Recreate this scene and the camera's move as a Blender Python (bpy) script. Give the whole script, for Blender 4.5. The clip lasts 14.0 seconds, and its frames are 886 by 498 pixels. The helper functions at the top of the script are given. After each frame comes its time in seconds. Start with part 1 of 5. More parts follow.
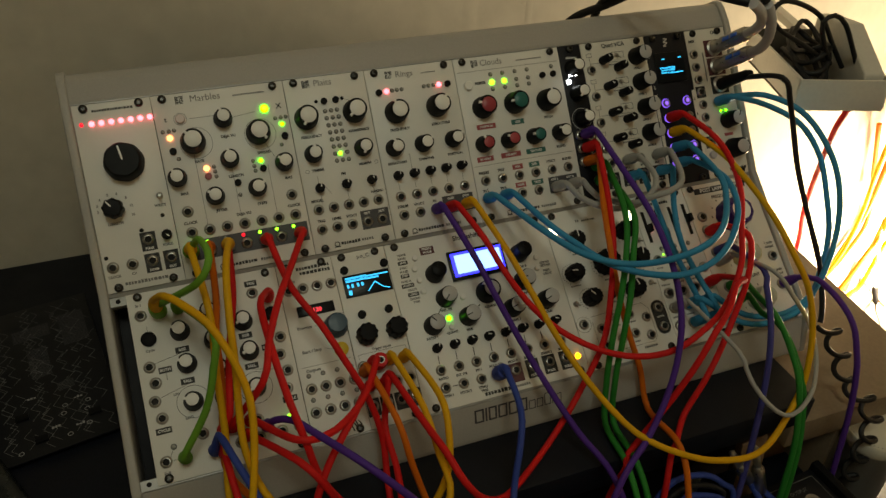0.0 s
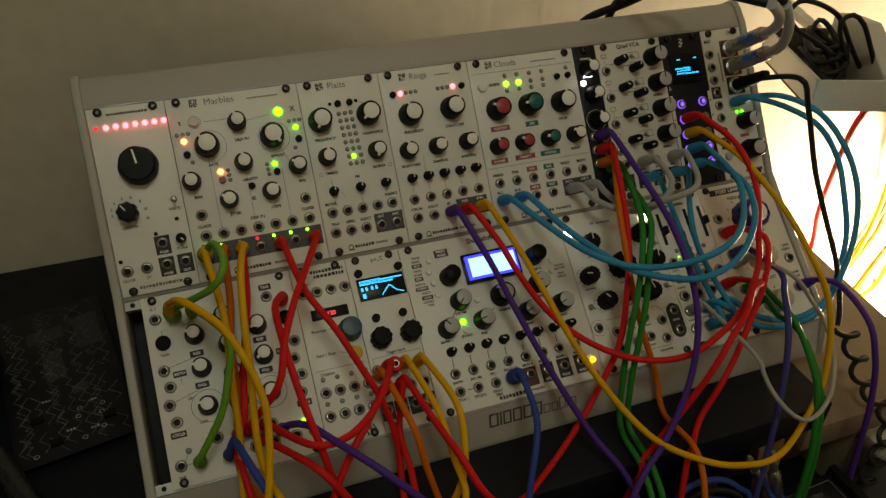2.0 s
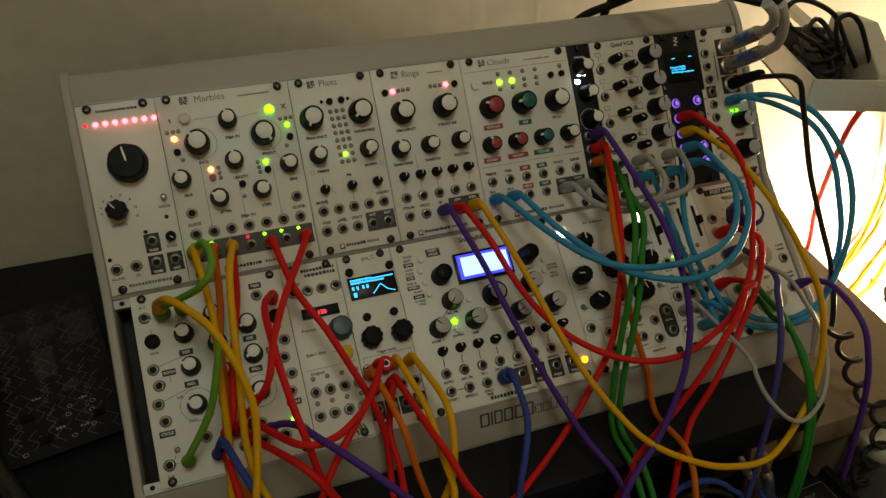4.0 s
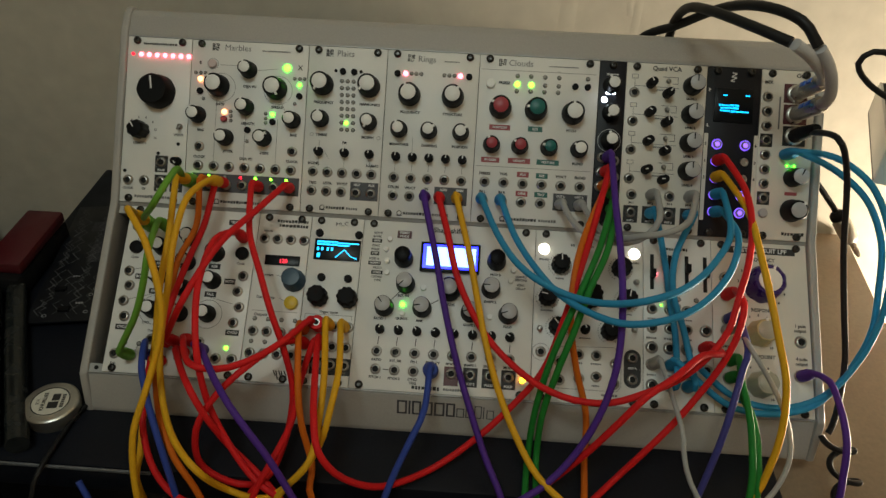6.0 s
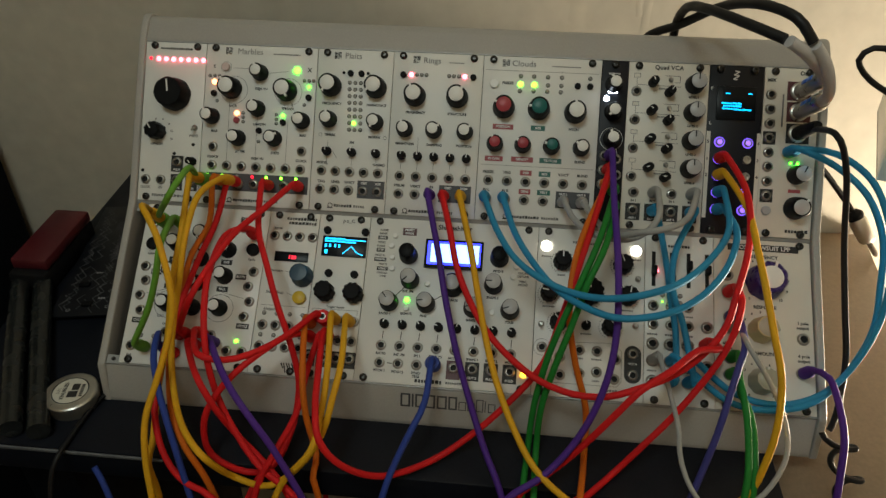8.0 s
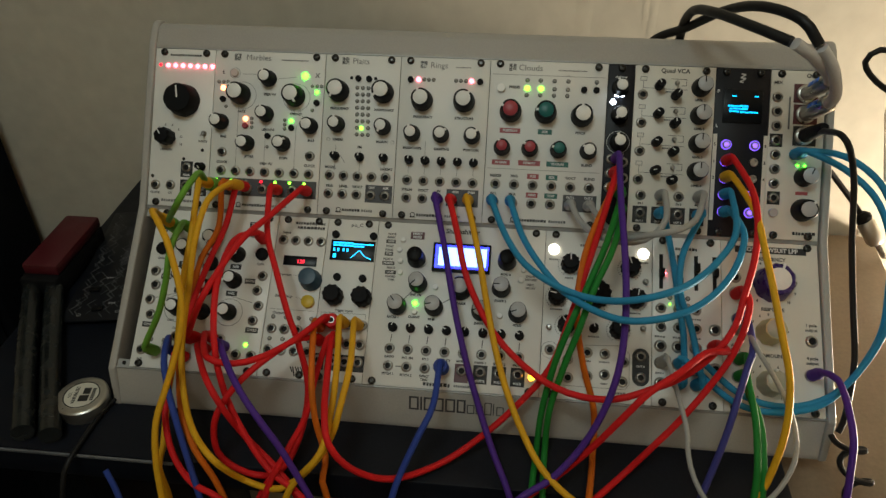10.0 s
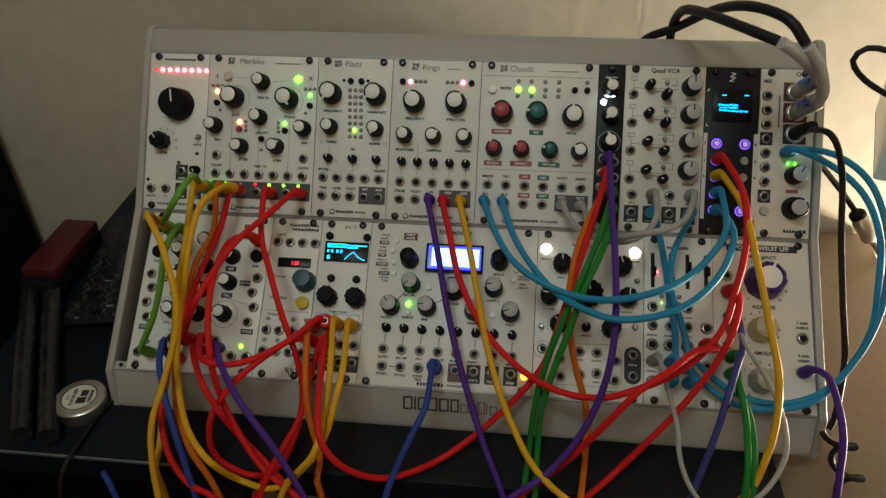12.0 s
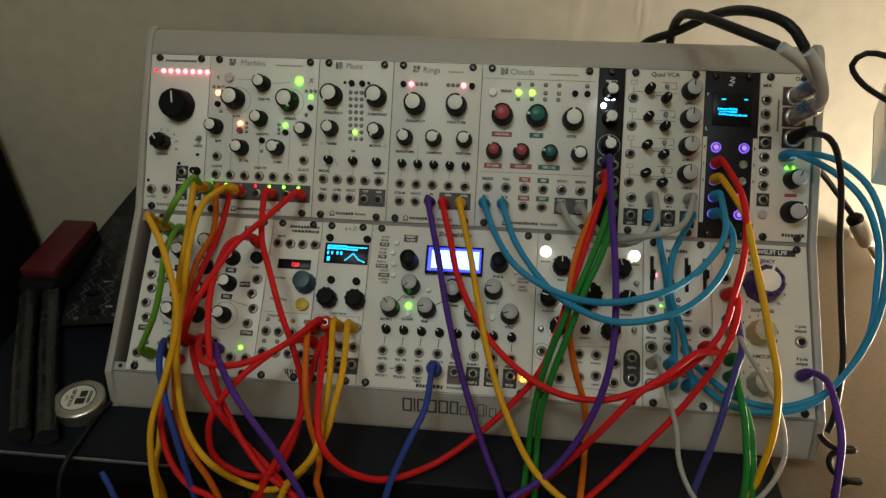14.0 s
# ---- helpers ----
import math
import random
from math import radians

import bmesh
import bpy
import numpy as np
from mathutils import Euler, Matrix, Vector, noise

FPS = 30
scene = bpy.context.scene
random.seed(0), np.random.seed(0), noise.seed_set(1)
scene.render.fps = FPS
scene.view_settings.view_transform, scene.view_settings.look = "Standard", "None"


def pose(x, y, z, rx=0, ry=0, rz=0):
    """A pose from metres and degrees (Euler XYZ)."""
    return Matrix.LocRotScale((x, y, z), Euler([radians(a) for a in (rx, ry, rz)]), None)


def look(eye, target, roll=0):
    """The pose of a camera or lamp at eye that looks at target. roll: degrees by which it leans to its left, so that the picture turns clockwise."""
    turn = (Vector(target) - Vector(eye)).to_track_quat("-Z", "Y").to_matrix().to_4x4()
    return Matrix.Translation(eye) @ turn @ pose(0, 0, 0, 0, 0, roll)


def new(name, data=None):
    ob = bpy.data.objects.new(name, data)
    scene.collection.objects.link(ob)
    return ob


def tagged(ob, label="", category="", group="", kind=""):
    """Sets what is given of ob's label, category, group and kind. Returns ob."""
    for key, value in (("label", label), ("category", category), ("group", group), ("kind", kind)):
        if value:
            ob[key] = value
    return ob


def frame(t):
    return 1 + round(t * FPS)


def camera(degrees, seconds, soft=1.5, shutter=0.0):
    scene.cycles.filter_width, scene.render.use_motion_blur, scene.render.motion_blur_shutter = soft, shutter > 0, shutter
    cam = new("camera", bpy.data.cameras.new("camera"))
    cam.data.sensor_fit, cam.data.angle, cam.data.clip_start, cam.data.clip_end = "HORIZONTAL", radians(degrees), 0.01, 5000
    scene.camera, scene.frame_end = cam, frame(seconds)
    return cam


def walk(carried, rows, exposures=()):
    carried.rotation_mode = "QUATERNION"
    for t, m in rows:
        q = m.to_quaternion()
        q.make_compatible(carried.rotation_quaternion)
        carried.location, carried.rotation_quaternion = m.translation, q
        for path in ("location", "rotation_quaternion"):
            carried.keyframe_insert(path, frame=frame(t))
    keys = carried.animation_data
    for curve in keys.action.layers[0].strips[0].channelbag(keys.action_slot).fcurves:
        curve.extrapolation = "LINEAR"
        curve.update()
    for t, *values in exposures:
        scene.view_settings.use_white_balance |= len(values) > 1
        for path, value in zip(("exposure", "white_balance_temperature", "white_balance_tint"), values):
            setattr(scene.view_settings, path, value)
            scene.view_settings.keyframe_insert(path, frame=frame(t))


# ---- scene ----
cam = camera(60.15, 14.0, soft=1.45)
PATH = [
    (0, 0.0651, -0.3478, 0.4494, 53.96, -1.37, -20.41),
    (0.5, 0.0609, -0.3472, 0.4503, 53.92, -1.40, -20.26),
    (1, 0.0617, -0.3452, 0.4524, 53.79, -1.26, -20.14),
    (1.5, 0.0611, -0.3422, 0.4500, 53.90, -1.20, -20.14),
    (2, 0.0628, -0.3416, 0.4514, 53.71, -0.98, -19.91),
    (2.5, 0.0653, -0.3447, 0.4499, 53.82, -0.74, -19.94),
    (3, 0.0644, -0.3435, 0.4512, 53.68, -0.91, -20.06),
    (3.5, 0.0646, -0.3410, 0.4538, 53.37, -1.07, -20.20),
    (4, 0.0700, -0.3406, 0.4517, 53.42, -1.17, -19.73),
    (4.2, 0.0776, -0.3355, 0.4559, 52.94, -1.64, -19.46),
    (6.3, 0.2897, -0.3838, 0.4486, 53.30, -1.20, 5.13),
    (6.5, 0.2914, -0.3803, 0.4497, 53.18, -1.00, 5.13),
    (7, 0.2986, -0.3791, 0.4487, 53.39, -0.62, 5.38),
    (7.5, 0.3025, -0.3846, 0.4505, 53.37, -0.27, 5.64),
    (8, 0.3016, -0.3929, 0.4514, 53.66, -0.06, 6.01),
    (10.5, 0.3014, -0.3957, 0.4527, 54.04, 0.55, 6.35),
    (11, 0.3043, -0.3947, 0.4552, 53.94, 0.78, 6.19),
    (11.5, 0.3077, -0.3961, 0.4548, 53.93, 0.80, 6.23),
    (12, 0.3108, -0.3979, 0.4547, 54.05, 1.02, 6.30),
    (12.5, 0.3095, -0.3992, 0.4550, 54.06, 0.95, 6.40),
    (13, 0.3073, -0.4016, 0.4556, 54.10, 0.81, 6.38),
    (13.5, 0.3077, -0.4022, 0.4561, 54.05, 0.78, 6.41),
    (14, 0.3082, -0.3994, 0.4552, 54.24, 0.66, 6.23),
]
walk(cam, [(t, pose(*p)) for t, *p in PATH],
     exposures=[(0.0, -0.84, 7480, 8), (4.2, -0.78, 7480, 8), (6.3, -0.34, 6240, 10), (14.0, -0.34, 6240, 10)])

# ---- light ----
world = bpy.data.worlds.new("world")
scene.world = world
world.use_nodes = True
world.node_tree.nodes["Background"].inputs[0].default_value = (0.9, 0.95, 1.0, 1)
world.node_tree.nodes["Background"].inputs[1].default_value = 0.012


def area_lamp(name, eye, target, size, power, colour):
    data = bpy.data.lights.new(name, "AREA")
    data.shape, data.size, data.energy, data.color = "DISK", size, power, colour
    ob = new(name, data)
    ob.matrix_world = look(eye, target)
    return ob


# the room's ceiling lamp, behind and over the camera
area_lamp("ceiling_light_glow", (0.1, -0.75, 1.52), (0.2, 0.0, 0.0), 0.45, 9.4, (0.885, 1.0, 0.90))
# the wall lamp beside the table, out of sight below its level
bulb = bpy.data.lights.new("wall_lamp_glow", "POINT")
bulb.energy, bulb.color, bulb.shadow_soft_size = 78.0, (1.0, 0.83, 0.60), 0.05
new("wall_lamp_glow", bulb).location = (1.06, 0.20, -0.22)


# ---- materials ----
def mat(name, colour, rough=0.5, metal=0.0, vary=0.08, scale=60.0, bump=0.0, fine=900.0, glow=None, power=0.0, gloss=0.5):
    """A surface: base colour with two scales of unevenness, grain as relief; glow for what gives off light."""
    m = bpy.data.materials.new(name)
    m.use_nodes = True
    nt = m.node_tree
    b = nt.nodes["Principled BSDF"]
    b.inputs["Base Color"].default_value = (*colour, 1)
    b.inputs["Roughness"].default_value = rough
    b.inputs["Metallic"].default_value = metal
    b.inputs["Specular IOR Level"].default_value = gloss
    if vary or bump:
        co = nt.nodes.new("ShaderNodeTexCoord")
        big, small = nt.nodes.new("ShaderNodeTexNoise"), nt.nodes.new("ShaderNodeTexNoise")
        big.inputs["Scale"].default_value, small.inputs["Scale"].default_value = scale, fine
        big.inputs["Detail"].default_value, small.inputs["Detail"].default_value = 5, 3
        add = nt.nodes.new("ShaderNodeMath")
        add.operation = "ADD"
        nt.links.new(co.outputs["Object"], big.inputs["Vector"])
        nt.links.new(co.outputs["Object"], small.inputs["Vector"])
        nt.links.new(big.outputs["Fac"], add.inputs[0])
        nt.links.new(small.outputs["Fac"], add.inputs[1])
        span = nt.nodes.new("ShaderNodeMapRange")
        span.inputs["From Min"].default_value, span.inputs["From Max"].default_value = 0.6, 1.4
        span.inputs["To Min"].default_value, span.inputs["To Max"].default_value = 1 - vary, 1 + vary
        nt.links.new(add.outputs[0], span.inputs["Value"])
        mul = nt.nodes.new("ShaderNodeMix")
        mul.data_type, mul.blend_type = "RGBA", "MULTIPLY"
        mul.inputs["Factor"].default_value = 1
        mul.inputs["A"].default_value = (*colour, 1)
        nt.links.new(span.outputs["Result"], mul.inputs["B"])
        nt.links.new(mul.outputs["Result"], b.inputs["Base Color"])
        r = nt.nodes.new("ShaderNodeMapRange")
        r.inputs["From Min"].default_value, r.inputs["From Max"].default_value = 0.3, 0.7
        r.inputs["To Min"].default_value, r.inputs["To Max"].default_value = max(rough - 0.08, 0.02), min(rough + 0.08, 1)
        nt.links.new(big.outputs["Fac"], r.inputs["Value"])
        nt.links.new(r.outputs["Result"], b.inputs["Roughness"])
        if bump:
            bp = nt.nodes.new("ShaderNodeBump")
            bp.inputs["Strength"].default_value, bp.inputs["Distance"].default_value = bump, 0.001
            nt.links.new(add.outputs[0], bp.inputs["Height"])
            nt.links.new(bp.outputs["Normal"], b.inputs["Normal"])
    if glow:
        b.inputs["Emission Color"].default_value = (*glow, 1)
        b.inputs["Emission Strength"].default_value = power
    return m


PANEL = mat("panel_silver", (0.74, 0.74, 0.715), 0.42, 0.0, 0.05, 40, 0.06, 1800)
PANEL_WARM = mat("panel_cream", (0.70, 0.67, 0.60), 0.42, 0.0, 0.05, 40, 0.06, 1800)
PANEL_BLACK = mat("panel_black", (0.008, 0.009, 0.014), 0.45, 0.0, 0.2, 40, gloss=0.25)
CASE = mat("case_grey", (0.38, 0.365, 0.34), 0.5, 0.0, 0.07, 12, 0.12, 700)
TUB = mat("case_inside", (0.01, 0.01, 0.014), 0.7)
RAIL = mat("rail_aluminium", (0.36, 0.36, 0.35), 0.5, 0.6)
BLACK = mat("knob_black", (0.004, 0.004, 0.0045), 0.45, 0.0, 0.25, 200, gloss=0.14)
RUBBER = mat("soft_black", (0.006, 0.006, 0.007), 0.6, 0.0, 0.25, 200, gloss=0.14)
WHITE = mat("cap_white", (0.80, 0.80, 0.78), 0.4, 0.0, 0.04, 200)
CAP_GREY = mat("cap_grey", (0.42, 0.42, 0.43), 0.35, 0.0, 0.05, 200)
CAP_RED = mat("cap_red", (0.34, 0.035, 0.05), 0.4, 0.0, 0.06, 200)
CAP_GREEN = mat("cap_green", (0.0, 0.12, 0.11), 0.4, 0.0, 0.06, 200)
KNOB_BLUE = mat("knob_blue", (0.012, 0.05, 0.09), 0.4, 0.0, 0.1, 200)
KNOB_PURPLE = mat("knob_purple", (0.03, 0.012, 0.13), 0.3, 0.0, 0.1, 200)
KNOB_CREAM = mat("knob_cream", (0.5, 0.44, 0.24), 0.35, 0.0, 0.06, 200)
KNOB_PALE = mat("knob_pale", (0.40, 0.41, 0.34), 0.35, 0.0, 0.06, 200)
YELLOW_CAP = mat("button_yellow", (0.62, 0.44, 0.03), 0.4, 0.0, 0.06, 200)
STEEL = mat("nickel", (0.42, 0.41, 0.39), 0.33, 1.0, 0.1, 300)
SCREW = mat("screw_black", (0.05, 0.048, 0.045), 0.32, 0.85, 0.2, 300)
HOLE = mat("hole", (0.004, 0.004, 0.004), 0.8, vary=0)
INK = mat("ink_black", (0.018, 0.018, 0.018), 0.6, vary=0.2, scale=300)
INK_GREY = mat("ink_grey", (0.16, 0.16, 0.16), 0.6, vary=0.2, scale=300)
INK_WHITE = mat("ink_white", (0.7, 0.7, 0.7), 0.6, vary=0.1, scale=300)
PLATE = mat("print_dark", (0.055, 0.055, 0.062), 0.5, vary=0.1)
TAG_RED = mat("print_red", (0.33, 0.06, 0.07), 0.5, vary=0.1)
TAG_GREEN = mat("print_green", (0.02, 0.13, 0.11), 0.5, vary=0.1)
TAG_MAROON = mat("print_maroon", (0.09, 0.02, 0.025), 0.5, vary=0.1)
LED_OFF = mat("led_off", (0.34, 0.33, 0.30), 0.35, vary=0.1)
LED_RIM = mat("led_rim", (0.05, 0.05, 0.05), 0.5, vary=0.1)
PINK_CAP = mat("button_pink", (0.62, 0.50, 0.47), 0.4, vary=0.05)


def lit(name, colour, power):
    return mat(name, tuple(0.4 * c for c in colour), 0.3, vary=0, glow=colour, power=power)


LED_PINK = lit("led_red", (1.0, 0.10, 0.14), 13)
LED_RED = lit("led_deep_red", (1.0, 0.01, 0.03), 3)
LED_ORANGE = lit("led_orange", (1.0, 0.24, 0.08), 12)
LED_GREEN = lit("led_green", (0.075, 1.0, 0.013), 16)
LED_LIME = lit("led_lime", (0.22, 1.0, 0.03), 7)
LED_AMBER = lit("led_amber", (1.0, 0.36, 0.01), 16)
LED_WHITE = lit("led_white", (0.80, 0.90, 1.0), 22)
LED_WARM = lit("led_warm", (1.0, 0.88, 0.66), 16)
LED_VIOLET = lit("led_violet", (0.22, 0.10, 1.0), 2.4)
LED_VIOLET_CORE = lit("led_violet_core", (0.26, 0.12, 1.0), 2.6)
SCREEN_BLUE = lit("screen_blue", (0.20, 0.36, 1.0), 5.8)
SCREEN_EDGE = lit("screen_blue_rim", (0.02, 0.025, 1.0), 6.0)
SCREEN_CYAN = lit("screen_cyan", (0.01, 0.50, 1.0), 3.0)
SCREEN_DARK = mat("screen_glass", (0.003, 0.005, 0.008), 0.32, vary=0, gloss=0.2)
SEGMENT_RED = lit("segment_red", (1.0, 0.02, 0.05), 2.5)

CORD = {
    "red": mat("cord_red", (0.62, 0.012, 0.014), 0.58, 0.0, 0.10, 90, gloss=0.2),
    "orange": mat("cord_orange", (0.62, 0.14, 0.008), 0.58, 0.0, 0.10, 90, gloss=0.2),
    "yellow": mat("cord_yellow", (0.70, 0.37, 0.012), 0.58, 0.0, 0.10, 90, gloss=0.2),
    "green": mat("cord_green", (0.018, 0.20, 0.028), 0.58, 0.0, 0.10, 90, gloss=0.2),
    "lime": mat("cord_light_green", (0.15, 0.36, 0.04), 0.58, 0.0, 0.10, 90, gloss=0.2),
    "blue": mat("cord_sky_blue", (0.030, 0.25, 0.46), 0.58, 0.0, 0.10, 90, gloss=0.2),
    "royal": mat("cord_blue", (0.03, 0.06, 0.30), 0.58, 0.0, 0.10, 90, gloss=0.2),
    "violet": mat("cord_slate_blue", (0.05, 0.05, 0.22), 0.58, 0.0, 0.10, 90, gloss=0.2),
    "purple": mat("cord_purple", (0.075, 0.024, 0.24), 0.58, 0.0, 0.10, 90, gloss=0.2),
    "grey": mat("cord_grey", (0.36, 0.36, 0.35), 0.58, 0.0, 0.10, 90, gloss=0.2),
    "black": mat("cord_black", (0.010, 0.010, 0.011), 0.5, 0.0, 0.20, 90, gloss=0.3),
    "sleeve": mat("sleeve_grey", (0.52, 0.52, 0.53), 0.5, 0.0, 0.06, 90, gloss=0.3),
    "stripe": mat("stripe_blue", (0.03, 0.16, 0.75), 0.4, vary=0.05),
}
WALL = mat("wall_plaster", (0.56, 0.52, 0.43), 0.85, 0.0, 0.12, 4.0, 0.4, 45)
DESK = mat("desk_brown", (0.22, 0.158, 0.10), 0.5, 0.0, 0.16, 9, 0.05, 300)
DARK = mat("shelf_black", (0.0065, 0.008, 0.013), 0.46, 0.0, 0.3, 20, 0.08, 400, gloss=0.2)
# lighter than the desk: the highlight on its edge is in this colour
EDGE = mat("edge_highlight", (0.13, 0.138, 0.15), 0.4, 0.0, 0.5, 120, gloss=0.4)
SPEAKER = mat("speaker_black", (0.005, 0.006, 0.008), 0.85, 0.0, 0.3, 20, gloss=0.04)
FLOOR = mat("floor_dark", (0.10, 0.08, 0.065), 0.6, 0.0, 0.2, 8)
BOARD = mat("board_black", (0.006, 0.007, 0.010), 0.42, 0.0, 0.35, 60, gloss=0.3)
BOARD_PALE = mat("board_worn", (0.055, 0.054, 0.062), 0.5, 0.0, 0.6, 350, fine=2500)
TRACE = mat("board_trace", (0.12, 0.12, 0.125), 0.5, vary=0.7, scale=60)
TRACE_BRIGHT = mat("board_solder", (0.34, 0.34, 0.35), 0.4, vary=0.3, scale=200)
ROD = mat("rod_black", (0.014, 0.016, 0.016), 0.24, 0.0, 0.6, 70, 0.25, 500, gloss=0.6)
TIN = mat("tin", (0.55, 0.54, 0.50), 0.35, 0.9, 0.08, 60)
PAPER = mat("paper_white", (0.62, 0.60, 0.52), 0.7, vary=0.06)
RED_PLASTIC = mat("red_plastic", (0.075, 0.006, 0.011), 0.45, vary=0.15)
CREAM = mat("cream_plastic", (0.45, 0.41, 0.33), 0.5, 0.0, 0.05, 10, 0.05, 300)
TRAY = mat("tray_grey", (0.62, 0.60, 0.54), 0.5, 0.0, 0.06, 14, 0.05, 300)
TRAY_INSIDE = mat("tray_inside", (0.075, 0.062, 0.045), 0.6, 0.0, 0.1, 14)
BROWN_PAPER = mat("cardboard", (0.22, 0.13, 0.075), 0.8, vary=0.15)


# ---- building blocks ----
MM = 0.001
HP = 5.08
CACHE = {}


def mesh_of(name, bm, *materials, smooth=True):
    me = bpy.data.meshes.new(name)
    bm.normal_update()
    bm.to_mesh(me)
    bm.free()
    for m in materials:
        me.materials.append(m)
    if smooth:
        me.shade_smooth()
        me.set_sharp_from_angle(angle=radians(40))
    return me


def part(name, data, material=None, parent=None, label="", at=None, turn=0.0):
    """One mesh object under a thing or a part; data is a bmesh or a mesh that is shared."""
    me = data if isinstance(data, bpy.types.Mesh) else mesh_of(name, data, material)
    ob = new(name, me)
    if parent is not None:
        ob.parent = parent
    if at is not None:
        ob.matrix_basis = pose(at[0] * MM, at[1] * MM, at[2] * MM, 0, 0, turn)
    return tagged(ob, label)


def thing(name, label, category, m=None, group="", kind=""):
    ob = new(name)
    if m is not None:
        ob.matrix_basis = m
    return tagged(ob, label, category, group, kind)


def slab(bm, lo, hi, bevel=0.0, m=None):
    """A box from lo to hi, in metres, its edges rounded."""
    made = bmesh.ops.create_cube(bm, size=1)["verts"]
    for v in made:
        v.co = Vector([lo[i] + (v.co[i] + 0.5) * (hi[i] - lo[i]) for i in range(3)])
    if bevel:
        edges = {e for v in made for e in v.link_edges}
        got = bmesh.ops.bevel(bm, geom=list(edges), offset=bevel, segments=2, profile=0.5, affect="EDGES")
        made = list({v for f in got["faces"] for v in f.verts} | {v for v in made if v.is_valid})
    if m is not None:
        for v in made:
            v.co = m @ v.co
    return bm


def box(lo, hi, bevel=0.0):
    return slab(bmesh.new(), lo, hi, bevel)


def lathe(profile, n=24, wave=0.0, waves=0, bm=None, index=0, m=None):
    """A turned shape from (radius, height) steps in millimetres; wave: depth of flutes on its side."""
    bm = bm or bmesh.new()
    rings = []
    for r, z in profile:
        ring = []
        for i in range(n):
            a = math.tau * i / n
            rr = r * (1 + wave * math.cos(waves * a)) if waves else r
            v = Vector((rr * math.cos(a) * MM, rr * math.sin(a) * MM, z * MM))
            ring.append(bm.verts.new(m @ v if m else v))
        rings.append(ring)
    for a, b in zip(rings, rings[1:]):
        for i in range(n):
            bm.faces.new((a[i], a[(i + 1) % n], b[(i + 1) % n], b[i])).material_index = index
    if profile[-1][0] > 0:
        bm.faces.new(rings[-1]).material_index = index
    if profile[0][0] > 0:
        bm.faces.new(rings[0][::-1]).material_index = index
    return bm


def prism(outline, lo, hi, bevel=0.0):
    """An outline of (y, z) in millimetres drawn out along x from lo to hi millimetres."""
    bm = bmesh.new()
    a = [bm.verts.new((lo * MM, y * MM, z * MM)) for y, z in outline]
    b = [bm.verts.new((hi * MM, y * MM, z * MM)) for y, z in outline]
    bm.faces.new(a)
    bm.faces.new(b[::-1])
    for i in range(len(a)):
        j = (i + 1) % len(a)
        bm.faces.new((a[j], a[i], b[i], b[j]))
    bmesh.ops.recalc_face_normals(bm, faces=bm.faces)
    if bevel:
        bmesh.ops.bevel(bm, geom=list(bm.edges), offset=bevel * MM, segments=3, profile=0.5, affect="EDGES")
    return bm


def shared(key, make):
    if key not in CACHE:
        CACHE[key] = make()
    return CACHE[key]


def glyphs(bm, text, x, y, size, z=0.25, align="CENTER", bold=0.0):
    """Adds lettering, in millimetres on a panel, to bm."""
    cu = bpy.data.curves.new("lettering", "FONT")
    cu.body, cu.size, cu.align_x, cu.align_y, cu.resolution_u, cu.offset = text, size * MM, align, "CENTER", 2, bold * MM
    ob = bpy.data.objects.new("lettering", cu)
    me = bpy.data.meshes.new_from_object(ob)
    me.transform(Matrix.Translation((x * MM, y * MM, z * MM)))
    bm.from_mesh(me)
    bpy.data.objects.remove(ob)
    bpy.data.curves.remove(cu)
    bpy.data.meshes.remove(me)


def patch(bm, x0, y0, x1, y1, z=0.2):
    """A flat printed rectangle, in millimetres."""
    bm.faces.new([bm.verts.new((x * MM, y * MM, z * MM)) for x, y in ((x0, y0), (x1, y0), (x1, y1), (x0, y1))])


def stroke(bm, x0, y0, x1, y1, w=0.35, z=0.2):
    """A printed line, in millimetres."""
    d = Vector((x1 - x0, y1 - y0))
    d = Vector((-d.y, d.x)).normalized() * w / 2
    bm.faces.new([bm.verts.new((x * MM, y * MM, z * MM)) for x, y in ((x0 - d.x, y0 - d.y), (x1 - d.x, y1 - d.y), (x1 + d.x, y1 + d.y), (x0 + d.x, y0 + d.y))])


def hoop(bm, x, y, r, w=0.35, z=0.2, a0=0.0, a1=360.0, n=28):
    """A printed circle or arc."""
    pts = [(math.cos(radians(a0 + (a1 - a0) * i / n)), math.sin(radians(a0 + (a1 - a0) * i / n))) for i in range(n + 1)]
    for (c, s), (c2, s2) in zip(pts, pts[1:]):
        bm.faces.new([bm.verts.new(((x + q * cc) * MM, (y + q * ss) * MM, z * MM)) for q, cc, ss in ((r - w / 2, c, s), (r + w / 2, c, s), (r + w / 2, c2, s2), (r - w / 2, c2, s2))])


# ---- the parts of a module ----
def knob_mesh(r, height, skirt, n=28, wave=0.0, waves=0, material=BLACK):
    return mesh_of("knob", lathe([(r * skirt, 0.3), (r * skirt, 2.2), (r * 0.96, 3.4), (r * 0.86, height - 1.2), (r * 0.78, height)], n, wave, waves), material)


